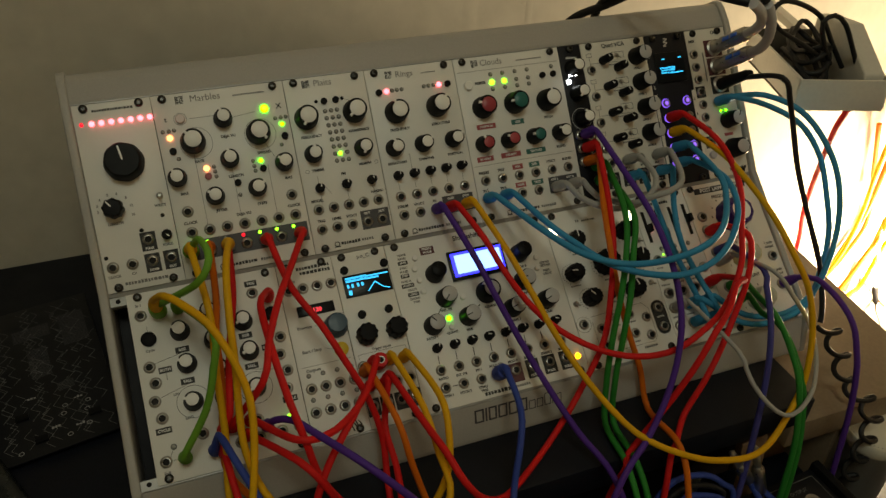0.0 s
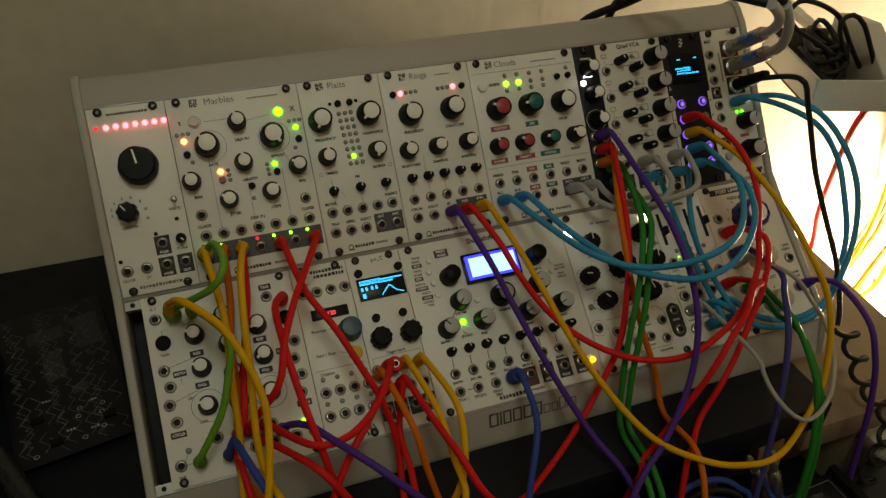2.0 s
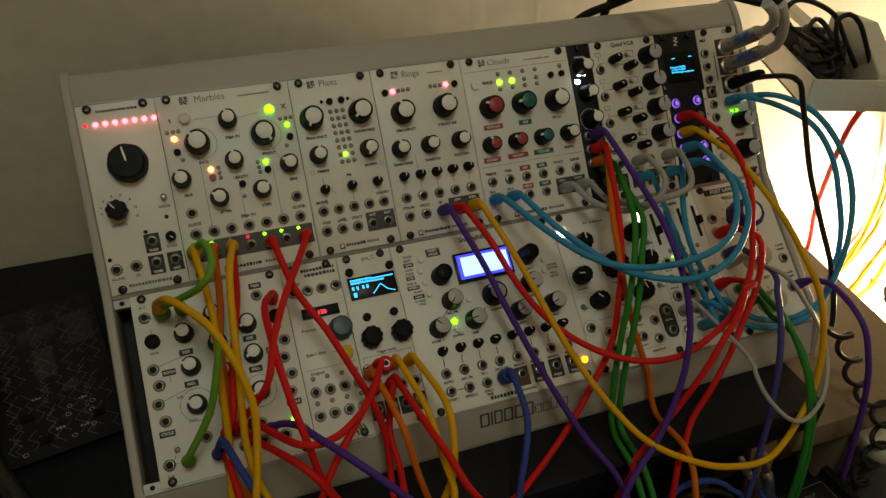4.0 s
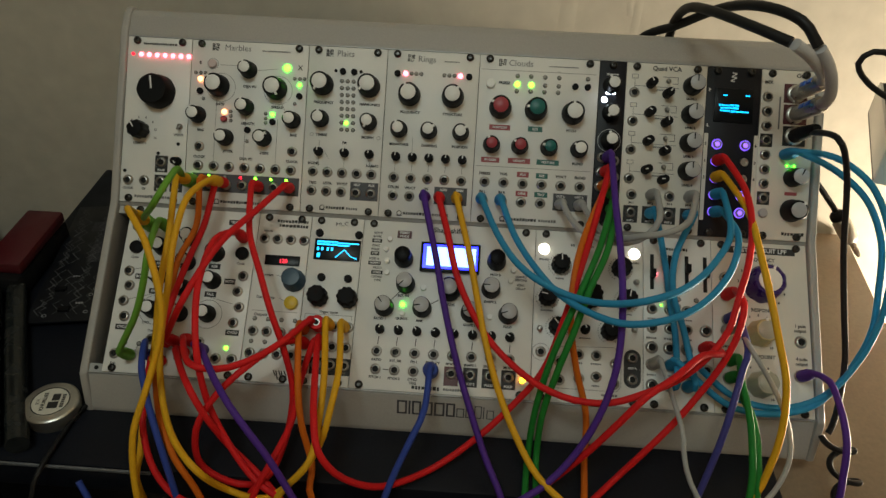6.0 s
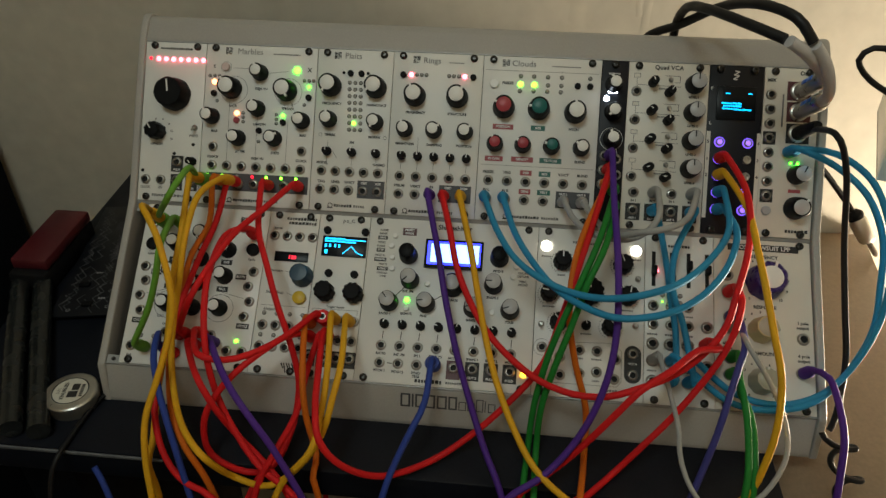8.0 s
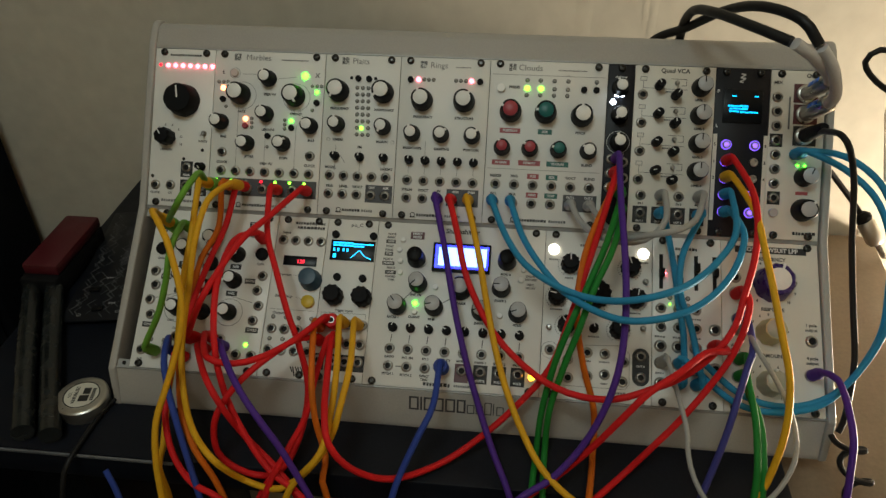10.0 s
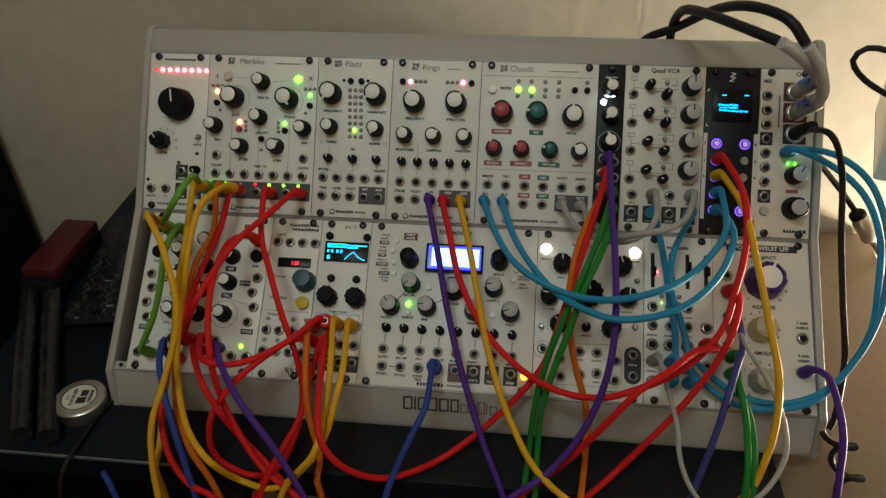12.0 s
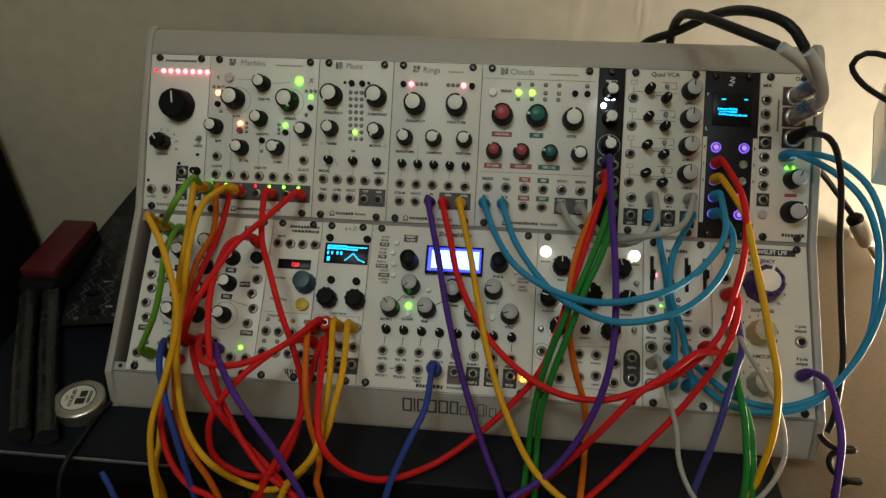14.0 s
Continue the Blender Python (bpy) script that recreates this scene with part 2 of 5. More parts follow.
def knob(m, x, v, kind="big", cap=None, turn=0.0):
    """A knob on a module: kinds by size; turn is where its pointer stands, in degrees from straight up, to the left."""
    sizes = {"big": (8.6, 15.0, 1.0, 5.7), "small": (6.3, 14.0, 1.04, 4.1), "grey": (7.2, 16.0, 1.0, 5.6), "large": (14.0, 17.0, 1.0, 8.4), "mid": (9.6, 17.0, 1.0, 6.6)}
    r, height, skirt, rc = sizes[kind]
    body = cap if kind in ("large", "mid") else BLACK
    top = WHITE if kind == "large" else KNOB_PALE if kind == "mid" else cap or WHITE
    wave, waves = (0.03, 9) if kind in ("large", "mid") else (0.0, 0)
    me = shared(("knob", kind, body.name), lambda: knob_mesh(r, height, skirt, 36, wave, waves, body))
    k = part("knob", me, None, m, at=(x, v, 0), turn=turn)
    cm = shared(("cap", kind, top.name), lambda: mesh_of("cap", lathe([(rc, height - 0.3), (rc, height + 0.25), (rc - 0.35, height + 0.5)], 28), top))
    part("cap", cm, None, k)
    ink = BLACK if kind == "grey" else WHITE
    if kind == "grey":
        pm = shared(("pointer", kind), lambda: mesh_of("pointer", box((-0.0004, 0.001, (height + 0.45) * MM), (0.0004, rc * MM, (height + 0.7) * MM)), ink))
    else:
        pm = shared(("pointer", kind), lambda: mesh_of("pointer", box((-0.00095, (rc - 0.4) * MM, (height - 2.2) * MM), (0.00095, (r * 0.90) * MM, (height + 0.2) * MM), 0.0002), ink))
    part("pointer", pm, None, k)
    return k


def ribbed_knob(m, x, v, r=7.0, height=14.0, body=RUBBER, turn=0.0, waves=10, ink=WHITE):
    me = shared(("ribbed", r, height, body.name), lambda: mesh_of("knob", lathe([(r, 0.3), (r, height - 3), (r * 0.9, height - 1), (r * 0.8, height - 0.2), (r * 0.3, height)], 60, 0.055, waves), body))
    k = part("knob", me, None, m, at=(x, v, 0), turn=turn)
    if ink:
        pm = shared(("rib_pointer", r, height), lambda: mesh_of("pointer", box((-0.0004, 0.15 * r * MM, (height - 0.15) * MM), (0.0004, 0.86 * r * MM, (height + 0.2) * MM)), ink))
        part("pointer", pm, None, k)
    return k


def trimmer(m, x, v, turn=0.0, tall=0.0):
    me = shared(("trimmer", tall), lambda: mesh_of("trimmer", lathe([(3.5, 0.3), (3.5, 2.0), (2.9 + 0.12 * tall, 3.0), (2.7 + 0.12 * tall, 9.0 + tall), (2.3 + 0.12 * tall, 9.5 + tall)], 20, 0.03, 10), RUBBER))
    k = part("trimmer", me, None, m, at=(x, v, 0), turn=turn)
    pm = shared(("trim_pointer", tall), lambda: mesh_of("pointer", box((-0.00035, 0.0002, 0.0094 + tall * MM), (0.00035, 0.0026, 0.0098 + tall * MM)), WHITE))
    part("pointer", pm, None, k)


def jack(m, x, v, big=False):
    def make():
        s = 1.15 if big else 1.0
        bm = lathe([(4.0 * s, 0.0), (4.0 * s, 0.5), (3.5 * s, 1.5), (2.6 * s, 1.9), (2.4 * s, 1.9), (2.3 * s, 0.35)], 18)
        for f in bm.faces:
            f.material_index = 1 if len(f.verts) > 4 and f.calc_center_median().z > 0.0002 else 0
        return mesh_of("jack", bm, STEEL, HOLE)
    part("jack", shared(("jack", big), make), None, m, at=(x, v, 0.05))


def led(m, x, v, material=LED_OFF, r=1.5):
    me = shared(("led", material.name, r), lambda: mesh_of("led", lathe([(r, 0.0), (r, 0.5), (r * 0.8, 0.95), (r * 0.4, 1.2)], 16), material))
    lamp_part = part("led", me, None, m, at=(x, v, 0.1))
    if material is LED_OFF:
        rim = shared(("led_rim", r), lambda: mesh_of("rim", lathe([(r * 1.4, 0.0), (r * 1.4, 0.25), (r, 0.3)], 16), LED_RIM))
        part("rim", rim, None, lamp_part)


def button(m, x, v, material=RUBBER, r=2.5, height=2.6):
    me = shared(("button", material.name, r, height), lambda: mesh_of("button", lathe([(r, 0.0), (r, height - 0.5), (r * 0.85, height)], 20), material))
    part("button", me, None, m, at=(x, v, 0.05))


def toggle(m, x, v, lean=20, s=0.75):
    def make():
        bm = lathe([(3.0 * s, 0.0), (3.0 * s, 1.4), (2.0 * s, 1.8), (1.5 * s, 3.6 * s)], 14)
        lathe([(0.8 * s, 3.0 * s), (1.1 * s, 9.5 * s), (0.7 * s, 10.2 * s)], 12, bm=bm, m=pose(0, 0, 0, lean))
        return mesh_of("toggle", bm, STEEL)
    part("toggle", shared(("toggle", lean, s), make), None, m, at=(x, v, 0))


def screw(m, x, v, turn):
    def make():
        return mesh_of("screw", lathe([(2.9, 0.0), (2.9, 1.3), (2.6, 1.9), (2.0, 2.3), (1.3, 2.4), (1.1, 1.2)], 18), SCREW)
    part("screw", shared("screw", make), None, m, at=(x, v, 0.05), turn=turn)


# the lower row's plane, and the upper row's on top of it
LOW = pose(0, 0, 0.0336, 38)
HIGH = LOW @ pose(0, 0.1313, 0.0014, 15.6)
ROW = (LOW, HIGH)
MODULES = {}


def module(key, row, hp, wide, label, face=PANEL, screws=4):
    m = thing("synth_module", label, "synthesizer module", ROW[row] @ pose(hp * HP * MM, 0, 0), "modules in the case")
    w = wide * HP - 0.3
    part("panel", box((0.00012, 0, -0.002), (w * MM, 0.1285, 0), 0.0003), face, m)
    xs = (7.5, 7.5 + HP * (wide - 3)) if screws == 4 else (w / 2,)
    for x in xs:
        for v in (3.0, 125.5):
            screw(m, x, v, 37 * x + v)
    MODULES[key] = (row, hp)
    return m


def legend(m, words, material=INK, size=2.7, name="lettering", bold=0.11, z=0.25):
    """Printed words on a module, each a part: (text, x, v[, size])."""
    for text, x, v, *s in words:
        bm = bmesh.new()
        glyphs(bm, text, x, v, s[0] if s else size, z, bold=bold)
        part(name, mesh_of(name, bm, material, smooth=False), None, m)


def prints(m, rects, material=PLATE, name="print", z=0.15):
    """Printed flat areas (x, v, width, height), their middle given."""
    for x, v, w, h in rects:
        bm = bmesh.new()
        patch(bm, x - w / 2, v - h / 2, x + w / 2, v + h / 2, z)
        part(name, mesh_of(name, bm, material, smooth=False), None, m)


def lines(m, strokes, material=INK_GREY, w=0.3, hoops=()):
    bm = bmesh.new()
    for s in strokes:
        stroke(bm, *s, w=w, z=0.12)
    for x, v, r in hoops:
        hoop(bm, x, v, r, w, 0.12)
    return tagged(part("printed_line", mesh_of("printed_line", bm, material, smooth=False), None, m), kind="stuff")


def bars(m, rows, material=INK, name="mark"):
    """Unreadable print: broken bars (x, v, width, height)."""
    bm = bmesh.new()
    rng = random.Random(7)
    for x, v, w, h in rows:
        a = x - w / 2
        while a < x + w / 2 - 0.4:
            b = min(a + rng.uniform(0.8, 1.8) * h * 0.6, x + w / 2)
            patch(bm, a, v - h / 2 * rng.uniform(0.7, 1), b, v + h / 2 * rng.uniform(0.7, 1), 0.2)
            a = b + 0.22 * h
    return tagged(part(name, mesh_of(name, bm, material, smooth=False), None, m), kind="stuff")


def logo(m, x, v, s=5.4):
    """A small square pattern mark."""
    bm = bmesh.new()
    rng = random.Random(int(x * 10 + v))
    k = s / 9
    for i in range(9):
        for j in range(9):
            corner = (i < 3 or i > 5) and (j < 3 or j > 5) and not (i > 5 and j < 3)
            if (corner and (i % 6, j % 6) != (1, 1)) or (not corner and rng.random() < 0.5):
                patch(bm, x - s / 2 + i * k, v - s / 2 + j * k, x - s / 2 + (i + 1) * k, v - s / 2 + (j + 1) * k, 0.2)
    tagged(part("mark", mesh_of("mark", bm, INK, smooth=False), None, m), kind="stuff")


def maker_mark(m, x, v, w):
    """The maker's mark at a panel's foot: a small bell shape and a bar for its name."""
    bm = bmesh.new()
    hoop(bm, x - w / 2 - 3.0, v, 1.7, 0.6)
    patch(bm, x - w / 2 - 5.2, v - 2.2, x - w / 2 - 0.8, v - 1.5)
    tagged(part("mark", mesh_of("mark", bm, INK, smooth=False), None, m), kind="stuff")
    bars(m, [(x - w / 5, v, w * 0.6, 2.4)], INK)
    bars(m, [(x + w / 3, v, w * 0.36, 2.2)], INK_GREY)


# ---- the case ----
case = thing("synth_case", "light grey metal synthesizer case full of modules, on a black desk", "synthesizer case", LOW)
part("front_lip", prism([(-26.2, -24.8), (-27.6, -22.9), (-27.5, -21.2), (-25.6, -19.0), (-2.0, -2.2), (-1.0, -3.0), (-1.0, -14), (-10, -40)], -0.6, 528.8, 0.7), CASE, case)
part("top_lip", prism([(255.9, 35.6), (258.0, 36.5), (272.5, 37.6), (277.0, 36.6), (280.5, 33.0), (283.5, 24), (296, -22), (288, -26), (270, 14), (252, 22)], -0.6, 528.8, 0.8), CASE, case)
CHEEK = [(-29, -22), (-3, 0.5), (60, 1.6), (131, 3.5), (200, 23), (258, 38.4), (272, 39.4), (278, 38.2), (282.5, 34.0), (285.5, 25), (299, -22), (294, -40), (200, -60), (40, -62), (-12, -42)]
part("side_panel", prism(CHEEK, -6.2, -0.15, 1.4), CASE, case)
part("side_panel", prism(CHEEK, 529.1, 535.0, 1.4), CASE, case)
part("back_shell", prism([(-9, -41), (5, -34), (131, -36), (250, -8), (290, -30), (288, -44), (196, -58), (44, -60)], -0.65, 528.85), TUB, case)
for v0 in (-0.6, 122.6):
    part("rail", box((-0.0006, v0 * MM, -0.010), (0.5288, (v0 + 6.2) * MM, -0.0022)), RAIL, case)
    rail = part("rail", box((-0.0006, v0 * MM, -0.010), (0.5288, (v0 + 6.2) * MM, -0.0022)), RAIL, case)
    rail.matrix_basis = LOW.inverted() @ HIGH
part("seam_strip", prism([(128.9, -6), (128.9, -0.6), (131.0, 0.4), (132.2, -6)], -0.6, 528.8), RAIL, case)
for m, v in ((LOW, -1.3), (HIGH, 128.8)):
    strip = part("edge_strip", box((-0.0006, v * MM, -0.004), (0.5288, (v + 0.7) * MM, 0.0003)), RAIL, case, "bare metal edge")
    strip.matrix_basis = LOW.inverted() @ m
for x in (30, 480):
    part("leg", prism([(232, -50), (252, -46), (306 - 186, -205 + 57), (100, -166 + 38)], x, x + 18, 1.0), DARK, case)
# the maker's name on the front, as plain shapes
tilt = Matrix.Translation((0, -10.0 * MM, -8.1 * MM)) @ Euler((radians(36.5), 0, 0)).to_matrix().to_4x4()
spot = 229.0
for w, h in ((7.4, 11.4), (1.5, 11.4), (6.6, 11.4), (7.4, 11.4), (7.6, 11.4), (6.6, 11.4), (5.6, 7.6), (5.2, 7.6), (5.4, 10.6), (1.4, 10.0), (5.4, 7.6)):
    bm = bmesh.new()
    s = 1.4 if h > 11 else 0.7
    foot = -5.9
    patch(bm, spot, foot, spot + s, foot + h, 0.5)
    if w > 2:
        patch(bm, spot + s, foot + h - s, spot + w, foot + h, 0.5)
        patch(bm, spot + w - s, foot + s, spot + w, foot + h - s, 0.5)
        patch(bm, spot + s, foot, spot + w, foot + s, 0.5)
    spot += w + 1.1
    bm.transform(tilt)
    part("mark", mesh_of("mark", bm, PLATE, smooth=False), None, case)


# ---- the upper row of modules ----
m = module("tm", 1, 0, 10, "silver sequencer module with a large black knob, red lights")
me = shared("octagon", lambda: mesh_of("knob", lathe([(13.2, 0.3), (13.2, 2.5), (12.6, 4.0), (11.6, 14.0), (10.6, 15.0)], 48, 0.012, 8), BLACK))
k = part("knob", me, None, m, "large black knob with a white line", (26.5, 86.3, 0), 8)
part("pointer", box((-0.0006, 0.0, 0.0149), (0.0006, 0.0095, 0.0153)), WHITE, k)
ribbed_knob(m, 14.3, 55.9, 6.6, 14.0, BLACK, 35, 8)
led(m, 4.6, 115.1, LED_RED, 1.3)
for i in range(7):
    led(m, 11.0 + 6.24 * i, 114.9, LED_PINK, 1.75)
toggle(m, 44.7, 60.3)
prints(m, [(31.8, 30.6, 10, 13), (32.0, 15.6, 10, 13), (44.3, 15.8, 10, 13)], INK)
for x, v in ((31.8, 32.0), (32.0, 17.2), (44.3, 17.1), (6.3, 16.9), (18.9, 17.1)):
    jack(m, x, v)
trimmer(m, 44.3, 33.1, -140)
for x, v in ((28.7, 38.8), (44.0, 46.7), (3.2, 24.0)):
    button(m, x, v, HOLE, 1.4, 0.5)
legend(m, [("LENGTH", 13.6, 46.0, 2.6), ("WRITE", 43.9, 53.7, 2.5), ("SCALE", 43.8, 26.4, 2.4), ("CLOCK", 6.3, 10.6, 2.4), ("CV", 18.9, 10.6, 2.4)], INK_GREY)
legend(m, [("2", 4.0, 55.5), ("3", 4.2, 59.5), ("4", 6.4, 63.5), ("5", 11.8, 66.0), ("6", 17.6, 66.0), ("8", 23.0, 62.5), ("12", 25.4, 56.8), ("16", 25.6, 50.5)], INK_GREY, 2.4)
legend(m, [("PULSE", 31.8, 25.8, 2.1), ("NOISE", 32.0, 10.9, 2.1), ("OUT", 44.3, 11.0, 2.3)], INK_WHITE)
bars(m, [(26.0, 123.4, 27, 1.9)], INK)
bars(m, [(26.0, 4.6, 28, 2.4)], INK_GREY)

m = module("ma", 1, 10, 18, "silver random generator module with white-capped knobs")
for x in (22.5, 67.6):
    knob(m, x, 93.5, "big", WHITE, 40 if x < 50 else -150)
for x, v, a in ((45.4, 106.8, 20), (44.7, 78.1, 10), (7.6, 70.3, 30), (81.6, 70.0, 60), (30.1, 53.8, 60), (59.8, 54.9, -60)):
    knob(m, x, v, "small", WHITE, a)
led(m, 75.2, 110.2, LED_GREEN, 3.0)
button(m, 16.9, 110.5, PINK_CAP, 3.2, 2.4)
led(m, 7.8, 98.3, LED_ORANGE, 2.0)
led(m, 27.9, 73.9, LED_ORANGE, 2.0)
led(m, 85.6, 97.5, LED_GREEN, 1.6)
led(m, 65.8, 73.7, LED_GREEN, 1.7)
for x, v in ((8.2, 88.9), (85.9, 88.8), (28.1, 68.1), (66.3, 67.9), (47.1, 60.6)):
    button(m, x, v, CAP_RED if x == 28.1 else RUBBER, 2.4)
for x, v in ((3.9, 103.0), (7.9, 103.1), (11.5, 103.2), (81.4, 102.2), (85.4, 102.3), (89.0, 102.4), (33.0, 74.3), (33.2, 70.8), (33.4, 67.2),
             (60.3, 74.1), (60.5, 70.4), (60.7, 67.0), (10.9, 83.2), (82.5, 82.8), (47.0, 51.9)):
    led(m, x, v, LED_OFF, 1.0)
prints(m, [(47.5, 18.5, 84, 14)], PLATE)
for i in range(7):
    jack(m, 10.0 + 12.1 * i, 31.3)
    jack(m, 8.0 + 12.4 * i, 17.4)
jack(m, 9.9, 46.1)
jack(m, 82.7, 45.9)
for x, c in ((6.6, LED_LIME), (19.0, LED_LIME), (31.4, LED_OFF), (43.7, LED_RED), (55.4, LED_LIME), (67.4, LED_LIME), (79.5, LED_LIME)):
    led(m, x, 23.4, c, 1.2)
logo(m, 18.6, 123.6)
legend(m, [("Marbles", 36.0, 123.4, 6.6)], INK_GREY, bold=0)
bars(m, [(66, 122.3, 22, 1.2)], INK_GREY)
legend(m, [("DEJA VU", 46.7, 94.2), ("RATE", 24.2, 79.5), ("SPREAD", 69.1, 79.2), ("LENGTH", 46.9, 65.6), ("BIAS", 10.1, 58.7), ("BIAS", 82.8, 58.5), ("JITTER", 32.6, 43.3),
           ("STEPS", 61.0, 43.3), ("CLOCK", 10.3, 38.0), ("CLOCK", 82.8, 38.1), ("DEJA VU", 47.0, 38.2), ("t", 7.2, 111.1, 5), ("X", 85.3, 110.7, 5)])
lines(m, [(23, 110, 40, 110), (70, 88, 76, 75), (21.5, 88, 21.5, 34), (52, 107, 68, 109), (45, 72, 45, 40), (70, 70, 70, 34)], hoops=((16.9, 110.5, 4.2), (24.5, 92.5, 11), (69, 92.5, 11)))
maker_mark(m, 47, 4.2, 36)

m = module("pl", 1, 28, 12, "silver oscillator module with white-capped knobs, columns of lamps")
knob(m, 11.9, 99.0, "big", WHITE, 150)
knob(m, 48.0, 99.2, "big", WHITE, 130)
knob(m, 12.0, 72.4, "small", WHITE, 0)
knob(m, 49.3, 71.7, "small", WHITE, 160)
for x in (12.1, 32.1, 51.3):
    trimmer(m, x, 47.1, -5)
for x in (27.2, 35.9):
    button(m, x, 109.7, RUBBER, 2.4)
for x, v in ((21.5, 110.2), (41.0, 110.3)):
    button(m, x, v, RUBBER, 1.3, 0.6)
for j in range(8):
    for i in range(3):
        if (i, j) == (1, 6):
            led(m, 31.9, 70.3, LED_LIME, 1.7)
        else:
            led(m, 26.7 + 4.5 * i + 0.25 * j, 102.4 - 5.33 * j, LED_OFF, 1.15)
prints(m, [(48.8, 18.3, 21.6, 14)], PLATE)
for i in range(5):
    jack(m, 8.3 + 11.35 * i, 31.7)
    jack(m, 8.1 + 11.45 * i, 17.0)
logo(m, 16.1, 123.6)
legend(m, [("Plaits", 28.6, 123.4, 6.6)], INK_GREY, bold=0)
legend(m, [("FREQUENCY", 13.4, 85.2), ("HARMONICS", 49.2, 85.3), ("TIMBRE", 13.3, 60.3), ("MORPH", 49.0, 59.9), ("FM", 31.4, 54.9), ("MODEL", 8.5, 38.1), ("HARMO", 54.0, 38.2),
           ("TRIG", 8.6, 23.1), ("LEVEL", 20.2, 23.2), ("V/OCT", 31.5, 23.2)])
legend(m, [("OUT", 43.1, 23.1, 2.3), ("AUX", 54.3, 23.1, 2.3)], INK_WHITE)
lines(m, [(12, 56, 12, 36), (32, 52, 32, 36), (51, 43, 53, 36), (20, 42, 16, 48), (42, 110, 48, 107)], hoops=((5.6, 60.3, 1.3), (57.5, 60.0, 1.3)))
maker_mark(m, 32, 4.5, 24)

m = module("ri", 1, 40, 14, "silver resonator module with white-capped knobs and pink lamps")
knob(m, 18.5, 94.3, "big", WHITE, 25)
knob(m, 51.8, 94.7, "big", WHITE, -40)
for x, a in ((12.0, 20), (35.0, -60), (59.5, -55)):
    knob(m, x, 67.7, "small", WHITE, a)
for i in range(5):
    trimmer(m, 10.8 + 12.8 * i, 46.8, -8)
    jack(m, 10.1 + 13.0 * i, 30.8)
prints(m, [(54.6, 18.6, 25.2, 13.4)], PLATE)
for x in (10.2, 23.0, 35.4, 46.9, 59.7):
    jack(m, x, 16.8)
led(m, 14.6, 110.9, LED_PINK, 1.9)
led(m, 56.7, 111.1, LED_PINK, 1.9)
button(m, 8.4, 110.5, RUBBER, 2.4)
button(m, 63.5, 110.6, RUBBER, 2.4)
for x in (19.0, 22.8, 26.6, 44.4, 48.2, 52.2):
    led(m, x, 111.0, LED_OFF, 1.1)
logo(m, 18.3, 122.9)
legend(m, [("Rings", 30.5, 122.4, 6.6)], INK_GREY, bold=0)
bars(m, [(50, 121.5, 12, 1.0)], INK_GREY)
legend(m, [("FREQUENCY", 19.6, 81.2), ("STRUCTURE", 52.4, 81.3), ("BRIGHTNESS", 12.6, 56.3, 2.6), ("DAMPING", 36.0, 56.3), ("POSITION", 59.3, 56.6),
           ("STRUM", 10.3, 23.2), ("V/OCT", 23.2, 23.1), ("IN", 35.8, 23.2)])
legend(m, [("ODD", 49.0, 23.1, 2.3), ("EVEN", 61.5, 23.2, 2.3)], INK_WHITE)
lines(m, [(10.6 + 12.9 * i, 42, 10.4 + 12.9 * i, 36) for i in range(5)] + [(23, 62, 23, 50)])
maker_mark(m, 36, 3.6, 34)

m = module("cl", 1, 54, 18, "silver effect module with red, green and white capped knobs")
knob(m, 17.5, 88.4, "big", CAP_RED, 70)
knob(m, 44.7, 88.4, "big", CAP_GREEN, 90)
knob(m, 72.8, 87.0, "big", WHITE, 5)
for x, c, a in ((12.4, CAP_RED, 30), (34.0, CAP_RED, 60), (56.2, CAP_GREEN, 80), (79.0, WHITE, 60)):
    knob(m, x, 59.9, "small", c, a)
for x, c in ((29.4, LED_LIME), (40.1, LED_LIME), (50.6, LED_OFF), (60.9, LED_OFF)):
    led(m, x, 107.2, c, 1.2 if c is LED_OFF else 2.3)
for x in (73.4, 82.9):
    button(m, x, 107.5, RUBBER, 2.4)
button(m, 9.0, 106.7, WHITE, 3.6, 2.6)
for x, v in ((29.3, 113.5), (39.6, 113.6), (50.3, 113.5), (61.0, 113.6), (82.7, 113.8), (29.2, 101.8), (39.8, 102.1), (50.3, 102.2), (60.7, 102.3)):
    led(m, x, v, LED_OFF, 1.2)
prints(m, [(74.8, 19.0, 25.8, 13)], PLATE)
for i in range(6):
    jack(m, 8.9 + 14.5 * i, 31.5)
    jack(m, 8.4 + 14.6 * i, 17.2)
prints(m, [(17.9, 73.5, 16, 4), (12.2, 48.4, 14, 4), (34.2, 48.7, 17, 4), (37.8, 38.4, 9, 4), (37.7, 23.8, 9, 4)], TAG_RED)
prints(m, [(45.0, 73.6, 11, 4), (56.1, 48.7, 17, 4), (52.3, 38.2, 9, 4), (52.4, 23.8, 10, 4)], TAG_GREEN)
legend(m, [("POSITION", 17.9, 73.5), ("SIZE", 45.0, 73.6), ("IN GAIN", 12.2, 48.4), ("DENSITY", 34.2, 48.7), ("TEXTURE", 56.1, 48.7), ("POS", 37.8, 38.4), ("SIZE", 52.3, 38.2),
           ("DENS", 37.7, 23.8), ("TEXT", 52.4, 23.8)], INK_WHITE, 2.4)
logo(m, 17.3, 123.2)
legend(m, [("Clouds", 31.4, 123.0, 6.6)], INK_GREY, bold=0)
bars(m, [(64, 122.0, 22, 1.0)], INK_GREY)
